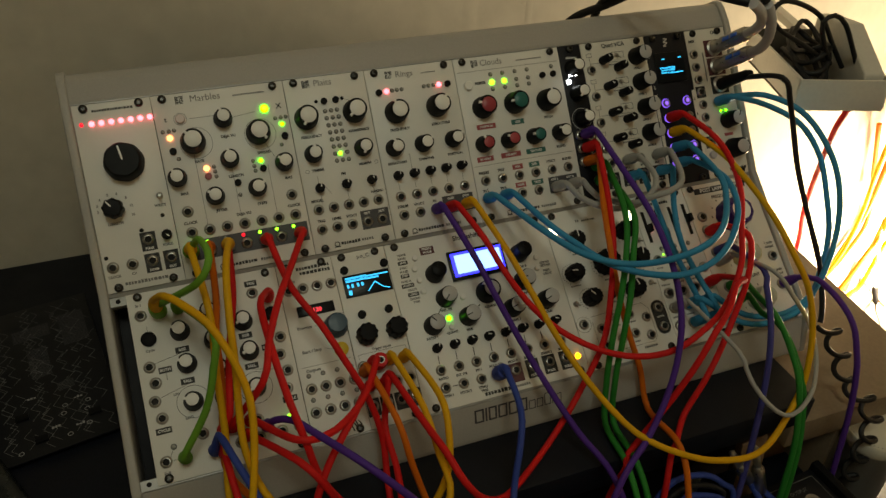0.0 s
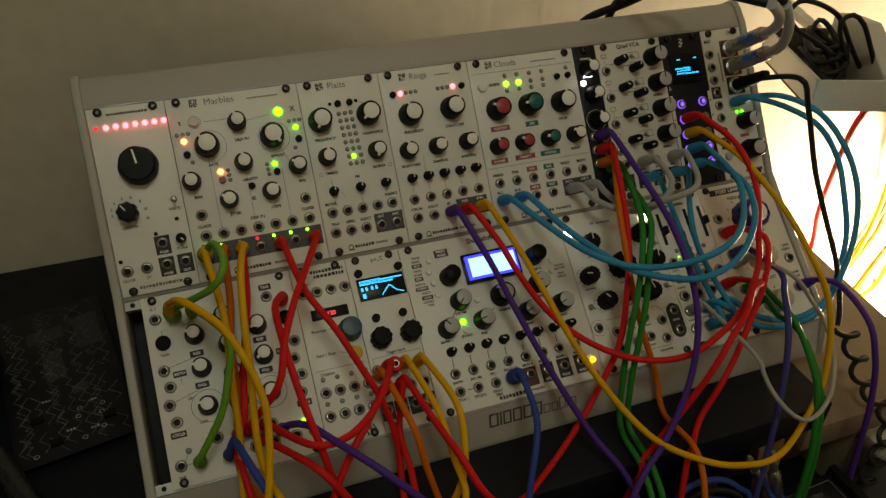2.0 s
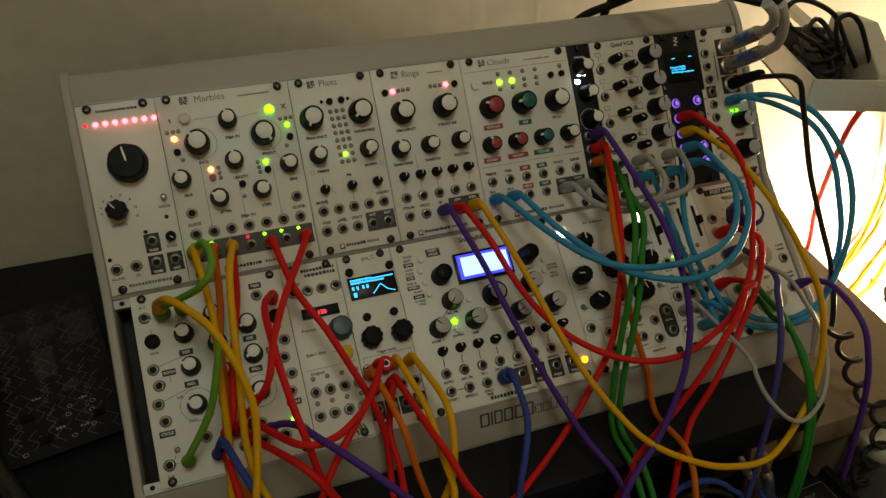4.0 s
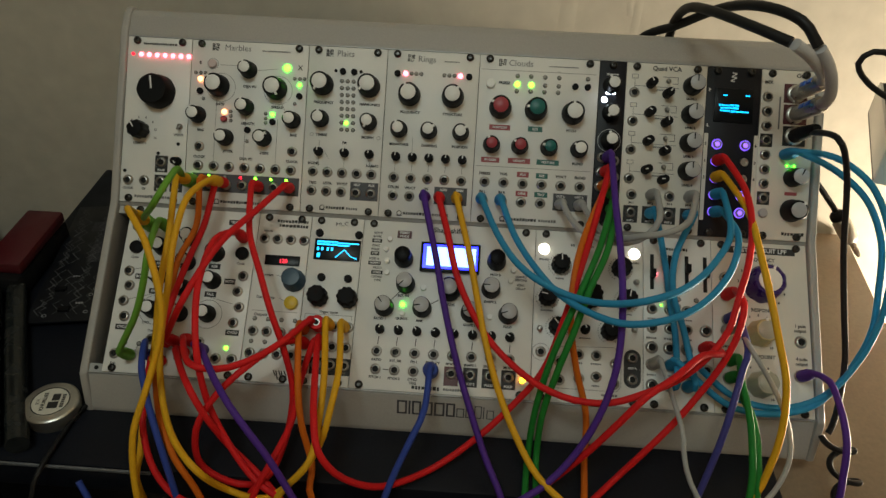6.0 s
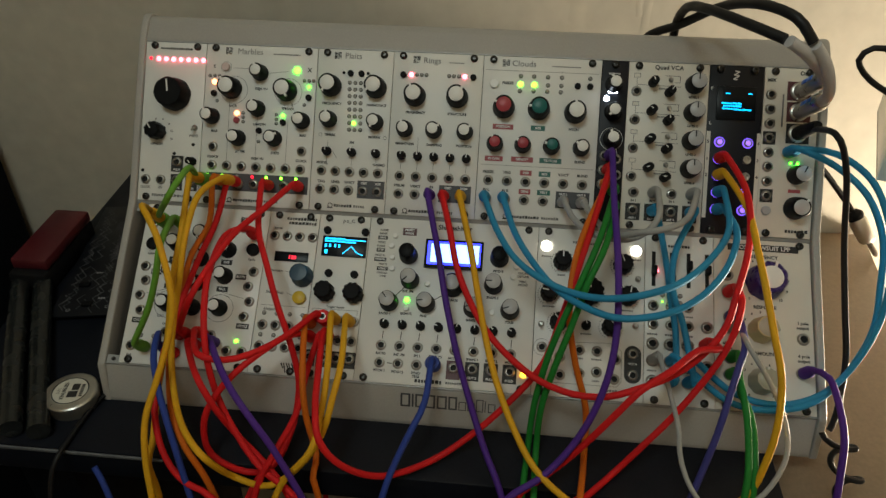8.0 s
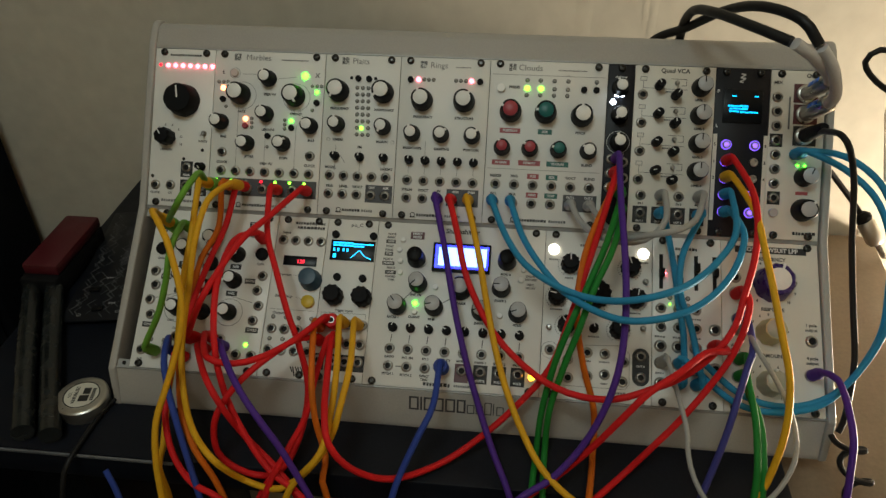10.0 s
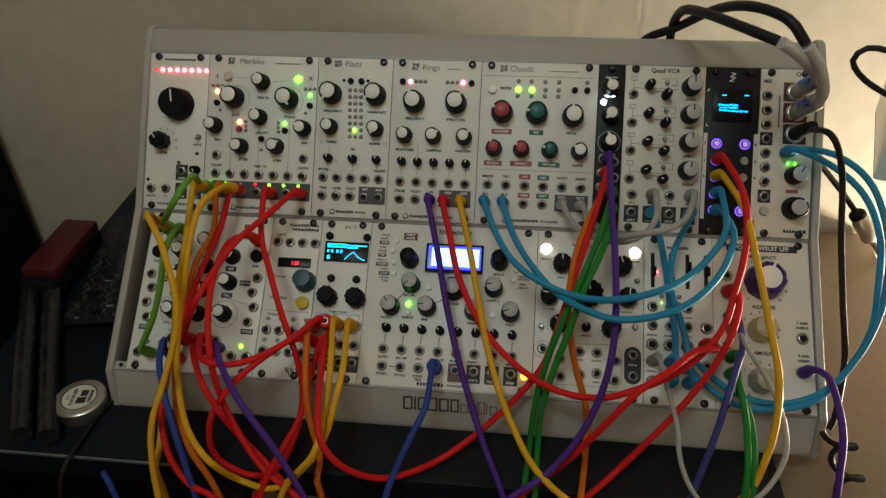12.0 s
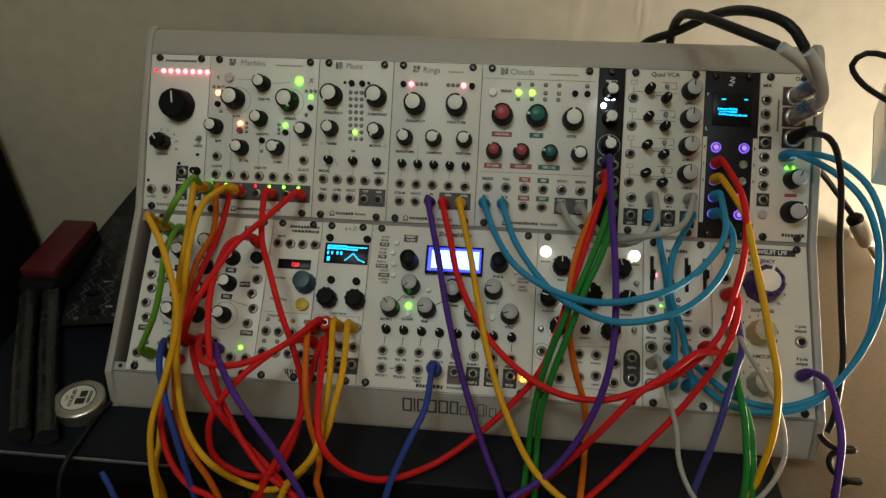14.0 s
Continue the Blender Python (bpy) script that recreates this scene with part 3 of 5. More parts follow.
legend(m, [("FREEZE", 19.5, 107.7), ("FREEZE", 8.7, 37.8), ("TRIG", 23.1, 38.0), ("V/OCT", 66.9, 38.3), ("BLEND", 81.4, 38.3), ("IN L", 7.7, 23.8), ("IN R", 22.5, 23.8),
           ("PITCH", 72.4, 73.7), ("BLEND", 78.7, 48.9)])
legend(m, [("OUT L", 67.5, 23.4, 2.2), ("OUT R", 81.5, 23.4, 2.2)], INK_WHITE)
lines(m, [(2, 43.5, 89, 43.5), (60, 118.2, 62, 118.2), (2, 117.5, 89, 117.5)])
maker_mark(m, 46, 3.9, 38)

m = module("sa", 1, 72, 4, "narrow black oscillator module with white-capped knobs", PANEL_BLACK, 2)
for x, v, a in ((9.4, 110.0, 30), (9.9, 89.0, 140), (10.1, 68.1, 20)):
    knob(m, x, v, "small", WHITE, a)
led(m, 4.5, 99.1, LED_WHITE, 2.2)
part("led_bar", box((0.0056, 0.1035, 0), (0.0125, 0.1055, 0.0012)), LED_WHITE, m)
for x, v in ((14.7, 52.8), (15.4, 40.6), (5.5, 55), (5.2, 44), (5.0, 33), (15, 28.5), (14.6, 16)):
    jack(m, x, v)
legend(m, [("chainsaw", 9.8, 118.6, 2.5)], INK_WHITE)
lines(m, [(14.7, 60, 14.7, 48), (14.7, 48, 10, 40)], INK_WHITE, hoops=((10.1, 68.1, 8.6),))

m = module("qv", 1, 76, 12, "cream amplifier module with four grey level knobs", PANEL_WARM)
for i in range(4):
    d = 21.75 * i
    trimmer(m, 18.3, 112.6 - d, 30 + 25 * i, 4.0)
    trimmer(m, 31.0, 105.6 - d, -30 + 40 * i, 4.0)
    toggle(m, 31.9, 115.6 - d, 25, 0.6)
    lines(m, [(27.5, 118.6 - d, 39, 118.6 - d), (39, 118.6 - d, 39, 113.6 - d), (39, 113.6 - d, 35, 113.6 - d)], INK, 0.35)
    bars(m, [(27.5, 108.6 - d, 8, 1.5)], INK_GREY)
    knob(m, 49.8, 112.6 - 21.5 * i, "grey", CAP_GREY, 0)
    jack(m, 6.5, 105.9 - 21.85 * i)
    prints(m, [(6.6, 118.2 - 21.8 * i, 5, 3.4)], INK_GREY)
    prints(m, [(6.6, 118.2 - 21.8 * i, 4.2, 2.6)], PANEL_WARM, z=0.2)
    lines(m, [(7, 111.2 - d, 40, 110.4 - d), (6.6, 116 - d, 6.6, 110 - d)], INK)
    jack(m, 9.1 + 14.3 * i, 28.3)
    prints(m, [(9.2 + 14.25 * i, 13.4, 11, 13)], INK)
    jack(m, 9.2 + 14.25 * i, 14.6)
legend(m, [("Quad VCA", 30.3, 124.7, 4.8)], INK, bold=0.1)
legend(m, [("LEVEL 1", 50.0, 103.0), ("LEVEL 2", 50.3, 81.0), ("LEVEL 3", 50.1, 59.2), ("LEVEL 4", 50.4, 37.4), ("IN 1", 9.4, 21.9), ("IN 2", 23.6, 22.1), ("IN 3", 38.1, 22.4), ("IN 4", 52.2, 22.4)], INK, 2.3)
legend(m, [("OUT 1", 9.2, 8.4), ("OUT 2", 23.5, 8.4), ("OUT 3", 37.8, 8.4), ("OUT 4", 52.0, 8.4)], INK_WHITE, 2.0)

m = module("di", 1, 88, 8, "black effect module with cyan screen, violet lit sockets", PANEL_BLACK)
part("screen", box((0.006, 0.087, 0.0001), (0.035, 0.1125, 0.0012), 0.0003), SCREEN_DARK, m)
bm = bmesh.new()
rng = random.Random(5)
for y, x, end in ((99.6, 9.6, 24.5), (97.6, 10.8, 24.0), (95.6, 10.4, 17.0), (95.0, 18.6, 31.0)):
    while x < end:
        w = rng.uniform(0.5, 1.7)
        patch(bm, x, y - rng.uniform(0.5, 0.85), x + w, y + rng.uniform(0.3, 0.85), 1.4)
        x += w + rng.choice((0.15, 0.2, 0.5))
for x, y, w in ((12.2, 107.0, 3.4), (28.8, 107.2, 3.2)):
    patch(bm, x, y - 0.4, x + w, y + 0.5, 1.4)
tagged(part("screen_image", mesh_of("screen_image", bm, SCREEN_CYAN, smooth=False), None, m, "glowing cyan writing, unreadable"), kind="stuff")
prints(m, [(1.6, 45, 3.0, 66), (39.0, 45, 3.0, 66)], PANEL_WARM)
for j in range(5):
    for i in range(2):
        x, v = 10.0 + 21.0 * i - 0.3 * j * i, 70.0 - 12.8 * j
        part("lit_ring", shared("lit_ring", lambda: mesh_of("lit_ring", lathe([(3.9, 0.0), (3.9, 0.7), (3.6, 0.9)], 20), LED_VIOLET)), None, m, at=(x, v, 0.05)) if i == 0 or j in (0, 3, 4) else None
        part("lamp", shared("socket_lamp", lambda: mesh_of("lamp", lathe([(1.85, 1.05), (1.85, 1.3), (1.0, 1.6)], 14), LED_VIOLET_CORE)), None, m, at=(x, v, 0.05)) if (j == 0 or (i == 1 and j in (3, 4))) else None
        part("jack", shared("top_jack", lambda: mesh_of("jack", lathe([(3.3, 0.0), (3.3, 1.5), (3.0, 2.2), (2.0, 2.2), (1.9, 1.0)], 18), STEEL)), None, m, at=(x, v, 0.05))
lines(m, [(18.5, 124.5, 22, 124.0), (22, 124.0, 18, 121.5), (18, 121.5, 22, 121.0), (22, 121.0, 17.5, 118.3), (17.5, 118.3, 20.5, 118.0)], INK_WHITE, 0.9)
legend(m, [("P", 2.2, 110.6, 3.4), ("L", 2.2, 84.2, 3.4)], INK_WHITE)
legend(m, [("5", 1.6, 70), ("1", 1.6, 57), ("2", 1.6, 44.5), ("6", 39, 70), ("3", 39, 57), ("4", 39, 44.5)], INK, 3.2)

m = module("ou", 1, 96, 8, "cream mixer and output module with large sockets", PANEL_WARM, 4)
for i in range(8):
    v = 107.8 - 10.95 * i
    if i in (3, 7):
        prints(m, [(5.6 + 0.1 * i, v, 9.4, 10)], INK)
    jack(m, 5.3 + 0.13 * i, v)
button(m, 6.4, 20.0, CAP_GREY, 3.4, 2.5)
prints(m, [(25.8, 111.2, 17.5, 14.4), (26.2, 95.3, 17.5, 15)], TAG_MAROON)
prints(m, [(26.4, 79, 17, 15)], INK)
for v in (111.0, 95.3, 79.0):
    part("large_socket", shared("large_socket", lambda: mesh_of("large_socket", lathe([(7.0, 0), (7.0, 1.5), (5.6, 2.4), (3.4, 2.4), (3.3, 0.6)], 24), STEEL)), None, m, at=(26.0, v, 0.2))
jack(m, 21.4, 64.6)
for x in (22.7, 27.8):
    led(m, x, 56.5, LED_GREEN, 0.9)
knob(m, 27.3, 47.7, "grey", CAP_GREY, -25)
knob(m, 27.7, 22.8, "big", CAP_GREY, -40)
legend(m, [("MIX", 5.4, 118.8, 3.6), ("Outs", 30.2, 124.6, 4.4)], INK)
prints(m, [(26.6, 35.5, 9, 2.6)], TAG_RED)
bars(m, [(30, 5, 17, 2.8)], INK)
bars(m, [(14.5, 95, 1.2, 30)], INK_GREY)

# ---- the lower row of modules ----
m = module("mh", 0, 2, 20, "silver function generator module crowded with patch cables")
for x, v in ((30.5, 96.3), (31.2, 73.5), (30.8, 47.8), (72.2, 94.0), (72.5, 72.7), (72.2, 47.2)):
    knob(m, x, v, "small", WHITE, 70 if x < 50 else 120)
for v in (105.0, 85.6, 65.6, 46.2):
    knob(m, 50.9, v, "small", WHITE, 170)
for x, v in ((7.5, 112.2), (7.4, 76.6), (9.5, 65.3), (7.1, 53.4), (9.7, 41.6), (7.5, 13.6), (19.9, 13.0), (32.7, 25.8), (38.5, 12.8), (82.3, 112.7),
             (94.9, 77.8), (92.3, 65.8), (95.0, 53.9), (92.3, 41.9), (83.0, 14.7), (95.0, 14.8), (32, 112), (19.5, 112.5), (55.5, 14), (68, 14), (50.9, 25.8), (69, 25.8)):
    jack(m, x, v)
for x in (10.0, 92.0):
    button(m, x, 95.3, RUBBER, 5.0, 3.0)
led(m, 89.7, 22.8, LED_LIME, 1.6)
led(m, 13.6, 22.0, LED_OFF, 1.4)
led(m, 24.3, 21.9, LED_OFF, 1.3)
prints(m, [(x, v, w, 4.2) for x, v, w in ((16.8, 72.7, 8.5), (29.7, 83.8, 9), (29.5, 62.1, 9), (9.4, 33.5, 10), (82.4, 119.7, 8.5), (72.0, 84.0, 9), (72.0, 62.3, 9), (85.3, 73.0, 8.5), (92.5, 34.4, 10))], INK)
legend(m, [("BOTH", 16.8, 72.7), ("RISE", 29.7, 83.8), ("FALL", 29.5, 62.1), ("CYCLE", 9.4, 33.5), ("TRIG", 82.4, 119.7), ("RISE", 72.0, 84.0), ("FALL", 72.0, 62.3), ("BOTH", 85.3, 73.0), ("CYCLE", 92.5, 34.4)], INK_WHITE, 2.6)
legend(m, [("Cycle", 9.7, 87.5), ("Cycle", 91.7, 87.5), ("In 1", 7.1, 119.6), ("Out 1", 32.1, 32.1), ("EoR", 7.3, 6.3), ("LIN", 21.0, 55), ("LOG", 26.5, 38.0), ("EXP", 38.0, 39.0)], INK_GREY, 2.5)
lines(m, [(10, 78, 30, 82), (11, 55, 29, 60), (17, 70.5, 17, 66), (12, 13.5, 20, 13.3), (10, 15, 13.5, 21), (22, 15, 24, 21), (10, 101, 10, 104), (72, 60, 90, 56)], INK, hoops=((30.8, 47.8, 10.8), (72.2, 47.2, 10.8)))

m = module("pa", 0, 22, 8, "silver clock module with blue knob, yellow button, red digits")
for i in range(4):
    jack(m, 5.8 + 10.2 * i, 108.5)
    jack(m, 6.4 + 10.15 * i, 37.0)
    jack(m, 6.0 + 10.15 * i, 20.6)
    led(m, 6.4 + 10.1 * i, 46.3, LED_OFF, 1.2)
    led(m, 5.9 + 10.3 * i, 29.3, LED_OFF, 1.2)
part("display", box((0.0083, 0.088, 0.0001), (0.035, 0.0957, 0.0012), 0.0003), SCREEN_DARK, m, "small black display with red digits")
legend(m, [("120", 22.5, 91.2, 4.4)], SEGMENT_RED, name="digits", z=1.4)
me = shared("blue_knob", lambda: mesh_of("knob", lathe([(8.6, 0.3), (8.6, 2.0), (7.8, 3.2), (7.2, 13.5), (6.4, 14.6), (2, 15)], 36, 0.02, 12), KNOB_BLUE))
part("knob", me, None, m, "dark blue knob", (32.6, 76.7, 0))
button(m, 32.6, 59.4, YELLOW_CAP, 5.0, 4.5)
lines(m, [(18, 80.2, 26, 79), (3, 52.5, 38, 52.5), (22, 63, 27, 61)], INK_GREY)
legend(m, [("Inputs", 8.0, 114.9), ("Program", 11.0, 80.2, 3.0), ("Start / Stop", 12.4, 63.0, 3.0), ("Outputs", 10.5, 49.6, 3.0)], INK_GREY)
bars(m, [(26, 123.2, 24, 2.6), (27, 119.6, 22, 2.6)], INK)
lines(m, [(25 + 2 * i, 9, 27 + 2 * i, 2 if i % 2 else 5) for i in range(5)], INK, 0.9)

m = module("uo", 0, 30, 8, "silver module with a cyan screen and two ribbed knobs")
part("screen", box((0.0043, 0.0945, 0.0001), (0.0396, 0.111, 0.0012), 0.0003), SCREEN_DARK, m)
bm = bmesh.new()
rng = random.Random(3)
for y in (108.6, 106.6):
    x = 6.2
    while x < 22:
        w = rng.uniform(0.8, 2.2)
        patch(bm, x, y - 0.75, x + w, y + 0.75, 1.4)
        x += w + 0.3
patch(bm, 22, 107.5, 38.4, 108.5, 1.4)
patch(bm, 22, 105.6, 31, 106.8, 1.4)
for x in (6.5, 9.8, 14.0, 17.2):
    patch(bm, x, 101.6, x + 1.6, 104.2, 1.4)
patch(bm, 6.8, 96.2, 9.2, 99.6, 1.4)
stroke(bm, 21, 96.5, 27.5, 103.0, 0.7, 1.4)
stroke(bm, 27.5, 103.0, 32.5, 98.0, 0.7, 1.4)
stroke(bm, 32.5, 98.0, 37.5, 96.2, 0.7, 1.4)
tagged(part("screen_image", mesh_of("screen_image", bm, SCREEN_CYAN, smooth=False), None, m, "glowing cyan graph and bars"), kind="stuff")
for x, v in ((7.2, 115.3), (37.5, 115.3), (12.3, 80.7), (32.5, 80.7)):
    button(m, x, v, RUBBER, 3.0, 3.0)
for x in (11.7, 34.0):
    ribbed_knob(m, x, 65.3, 7.2, 14.0, RUBBER, 0, 10, None)
for i in range(4):
    jack(m, 4.5 + 10.6 * i, 44.0)
    jack(m, 5.6 + 10.1 * i, 28.8)
    prints(m, [(5.0 + 10.3 * i, 14.4, 9.4, 12.5)], INK)
    jack(m, 5.0 + 10.3 * i, 15.4)
legend(m, [("p", 19.6, 124.0, 4), ("o_C", 24.6, 124.0, 4)], INK_GREY)
lines(m, [(3, 52.5, 38, 52.5), (3, 52.5, 3, 49), (38, 52.5, 38, 49)])
legend(m, [("Trigger inputs", 20.5, 54.5, 2.5)], INK_GREY)

m = module("sh", 0, 38, 26, "wide silver oscillator module with a bright blue-white screen")
knob(m, 32.6, 99.1, "grey", BLACK, 0)
knob(m, 102.9, 101.2, "grey", BLACK, -10)
for x, v, a in ((35.6, 79.4, 135), (21.1, 61.1, 40), (49.3, 61.9, 100), (99.7, 79.7, 90), (85.3, 60.7, 110), (113.3, 61.1, 110)):
    knob(m, x, v, "grey", CAP_GREY, a)
knob(m, 68.7, 77.0, "big", CAP_GREY, 50)
part("screen_frame", box((0.0452, 0.090, 0.0001), (0.0902, 0.113, 0.0035), 0.0006), SCREEN_DARK, m)
part("screen_rim", box((0.0472, 0.0925, 0.003), (0.0885, 0.111, 0.0038)), SCREEN_EDGE, m)
part("screen_image", box((0.0500, 0.0945, 0.0036), (0.0870, 0.109, 0.0042)), SCREEN_BLUE, m, "glowing blue-white screen")
for i in range(8):
    x = 19.3 + 13.75 * i
    trimmer(m, x, 44.2, -20 + 30 * (i % 4))
    jack(m, 18.3 + 13.95 * i, 28.1)
    jack(m, 18.5 + 13.9 * i, 15.0)
prints(m, [(88.0, 13.2, 10.5, 14), (101.8, 13.2, 10.5, 14), (115.8, 13.2, 10.5, 14)], INK)
prints(m, [(74.1, 13.2, 10.5, 14)], TAG_MAROON)
led(m, 34.5, 64.0, LED_GREEN, 2.1)
led(m, 125.9, 13.7, LED_AMBER, 2.1)
for x, v in ((20.8, 114.1), (18.5, 105.9), (20.0, 96.8), (20.7, 87.7), (116.1, 95.4), (114.4, 87.0), (49.2, 77.4), (34.7, 57.2), (99.9, 58.4)):
    button(m, x, v, WHITE, 2.2, 2.4)
lines(m, [(19.0 + 13.85 * i, 39, 18.5 + 13.9 * i, 33) for i in range(8)] + [(24, 65, 32, 74), (53, 64, 61, 69), (24, 15, 28, 15)], INK, 0.6)
prints(m, [(31.7, 118.3, 11, 6)], TAG_MAROON)
legend(m, [("PRESET", 31.7, 119.7), ("MODE", 31.7, 116.9)], INK_WHITE, 2.4)
prints(m, [(11.0, 112.3, 7.5, 3), (10.2, 102.2, 6.5, 3), (10.6, 94.6, 9.5, 3), (13, 87.4, 8.5, 3)], INK)
legend(m, [("SAVE", 11.0, 112.3), ("STEP", 10.2, 102.2), ("MORPH", 10.6, 94.6), ("LOAD", 13, 87.4)], INK_WHITE, 2.2)
legend(m, [("Shapeshifter", 67.1, 123.3, 5.4)], INK, bold=0.12)
legend(m, [("RATIO", 18.7, 21.8), ("INT. FM", 32.6, 21.6), ("FM 1", 46.3, 21.7), ("FOLD CV", 60.0, 22.0), ("SHAPE 1", 87.6, 21.9), ("SHAPE 2", 101.8, 21.9), ("MOD B", 115.8, 21.9), ("MOD A", 73.8, 21.9),
           ("PITCH 1", 18.7, 9.0), ("PITCH 2", 32.5, 8.7), ("SYNC/", 46.2, 8.9), ("TRIG", 46.4, 6.3), ("INT. FM", 34.6, 70.5), ("QUANT.", 34.8, 53.2), ("FINE", 48.0, 52.3), ("RATIO 1", 18.5, 52.3),
           ("FOLD", 113.4, 52.0), ("SHAPE 2", 99.6, 70.0), ("MOD B", 102.6, 91.0), ("COARSE", 68.7, 66), ("SHAPE 1", 85.3, 51.5)], INK, 2.5)
legend(m, [("WAVE", 11.4, 118.4), ("BANK", 11.0, 115.6), ("SYNC", 10.6, 108.3), ("PULSE", 10.2, 105.4), ("MOD A", 10.0, 97.9), ("MULTI", 13.0, 90.9), ("CHORD", 13.2, 83.9), ("TYPE", 13.9, 81.2),
           ("CHORD", 122, 90.5), ("DETUNE", 122, 88), ("PERC.", 122, 84), ("DECAY", 122, 81.4)], INK_GREY, 2.3)
legend(m, [("OUT 2", 88.0, 8.3), ("PULSE", 101.8, 8.3), ("FOLD", 115.8, 8.3)], INK_WHITE, 2.4)
bars(m, [(56, 3.4, 20, 3.0)], INK)
bars(m, [(76, 3.4, 14, 2.0)], INK_GREY)

m = module("nx", 0, 64, 16, "silver oscillator module with ribbed black knobs, bright lamps")
for x, v, r, a in ((18.7, 101.6, 6.6, 0), (64.1, 101.5, 6.8, 20), (9.9, 76.1, 6.4, 80), (40.0, 79.0, 9.6, 10), (17.9, 54.3, 6.4, 40), (68.5, 77.4, 6.8, -10), (56.6, 53.6, 6.8, 15)):
    ribbed_knob(m, x, v, r, 14.0, RUBBER, a, 12)
    bm = bmesh.new()
    for i in range(25):
        q = radians(-60 + 300 * i / 24)
        stroke(bm, x + (r + 1.4) * math.cos(q), v + (r + 1.4) * math.sin(q), x + (r + 2.4) * math.cos(q), v + (r + 2.4) * math.sin(q), 0.45)
    part("scale", mesh_of("scale", bm, INK, smooth=False), None, m)
trimmer(m, 38.4, 53.7, 20)
led(m, 6.3, 113.8, LED_WARM, 4.0)
led(m, 74.4, 114.1, LED_WARM, 4.0)
toggle(m, 5.1, 52.6)
toggle(m, 74.6, 55.9)
toggle(m, 76.0, 92.0)
for x, v in ((6.5, 35.5), (20.1, 29.4), (34.2, 35.2), (47.0, 35.2), (20.5, 15.9), (34.7, 17.9), (47.1, 19.8), (60.8, 30.0), (60.0, 15.5)):
    jack(m, x, v)
bm = bmesh.new()
for v in (35.0, 19.5):
    bmesh.ops.create_circle(bm, cap_ends=True, segments=24, radius=0.0062, matrix=pose(73.2 * MM, v * MM, 0.00015))
patch(bm, 67.0, 19.5, 79.4, 35.0, 0.18)
part("print", mesh_of("print", bm, INK, smooth=False), None, m)
for v in (35.0, 19.5):
    jack(m, 73.2, v)
legend(m, [("OUT A", 73.2, 27.6), ("OUT B", 73.2, 12.6)], INK_WHITE, 2.0)
lines(m, [(14, 10, 62, 10), (14, 10, 14, 36), (14, 40, 60, 42), (62, 10, 65, 14), (65, 14, 65, 36), (60, 42, 65, 36)], INK_GREY, hoops=((6.5, 35.5, 6.2),))
bars(m, [(6.5, 105.6, 7, 1.8), (73.5, 106.8, 9, 1.8), (28, 118, 3, 2.4), (38, 117.5, 12, 1.6), (18.7, 91.5, 6, 1.5), (10, 66.5, 9, 1.5), (40, 66, 8, 1.5), (68, 67.2, 10, 1.5), (38.4, 47.5, 8, 1.5),
         (34, 29, 6, 1.4), (47, 29, 8, 1.4), (47, 13.2, 6, 1.4), (57, 7, 12, 1.8)], INK_GREY)

m = module("fa", 0, 80, 10, "silver mixer module with four black faders and a red lamp")
for i, x in enumerate((6.4, 19.8, 32.3, 45.9)):
    part("fader_slot", box(((x - 1.4) * MM, 0.0876, 0.00008), ((x + 1.4) * MM, 0.1146, 0.0003)), HOLE, m)
    y = (99, 92, 104, 101)[i]
    part("fader", box(((x - 1.7) * MM, (y - 3.2) * MM, 0.0003), ((x + 1.7) * MM, (y + 3.2) * MM, 0.0075), 0.0005), RUBBER, m)
led(m, 8.6, 99.7, LED_PINK, 1.5)
for i in range(3):
    for v in (72.6, 58.4):
        jack(m, 6.3 + 12.85 * i, v)
    for v in (44.0, 31.5, 16.5):
        jack(m, 6.0 + 12.7 * i, v, True)
for v in (58.4, 44.0, 29.4):
    jack(m, 45.5, v, True)
for x, v in ((13, 81), (26, 81), (26, 75.5), (39, 81)):
    led(m, x, v, LED_OFF, 1.3)
led(m, 13, 76, LED_LIME, 0.7)
bars(m, [(25, 119.5, 16, 2.4)], INK)
bars(m, [(6, 65.5, 6, 1.4), (19, 65.5, 6, 1.4), (32, 65.5, 7, 1.4), (6, 51, 8, 1.6), (19, 51, 8, 1.6), (32, 51, 7, 1.6), (6, 24, 7, 1.4), (19, 24, 7, 1.4), (32, 24, 7, 1.4)], INK_GREY)

m = module("lp", 0, 90, 14, "cream filter module with a large purple scalloped knob", PANEL_WARM)
knob(m, 37.0, 96.2, "large", KNOB_PURPLE, -20)
knob(m, 33.4, 59.3, "mid", KNOB_CREAM, 0)
knob(m, 32.6, 22.0, "mid", KNOB_PALE, 0)
prints(m, [(36.5, 122.4, 52, 5.2)], INK)
legend(m, [("POST LAWSUIT LPF", 36.5, 122.4, 4.6)], INK_WHITE, bold=0.15)
legend(m, [("FREQUENCY", 36.4, 115.3, 3.8), ("RESPONSE", 36.7, 76.6, 3.6), ("AMOUNT", 36.3, 42.1, 3.8), ("1 pole", 63.5, 66.5), ("output", 63.3, 63.0), ("4 pole", 63.3, 42.2), ("output", 63.1, 38.7),
           ("signal", 9.5, 48.4), ("input", 9.4, 44.9)], INK, 3.2, bold=0.1)
for x, v, r in ((37.0, 96.2, 17.5), (33.4, 59.3, 13.5), (32.6, 22.0, 13.5)):
    legend(m, [(str(i), x + r * math.sin(radians(-140 + 28 * i)), v + r * math.cos(radians(-140 + 28 * i))) for i in range(11)], INK, 2.6)
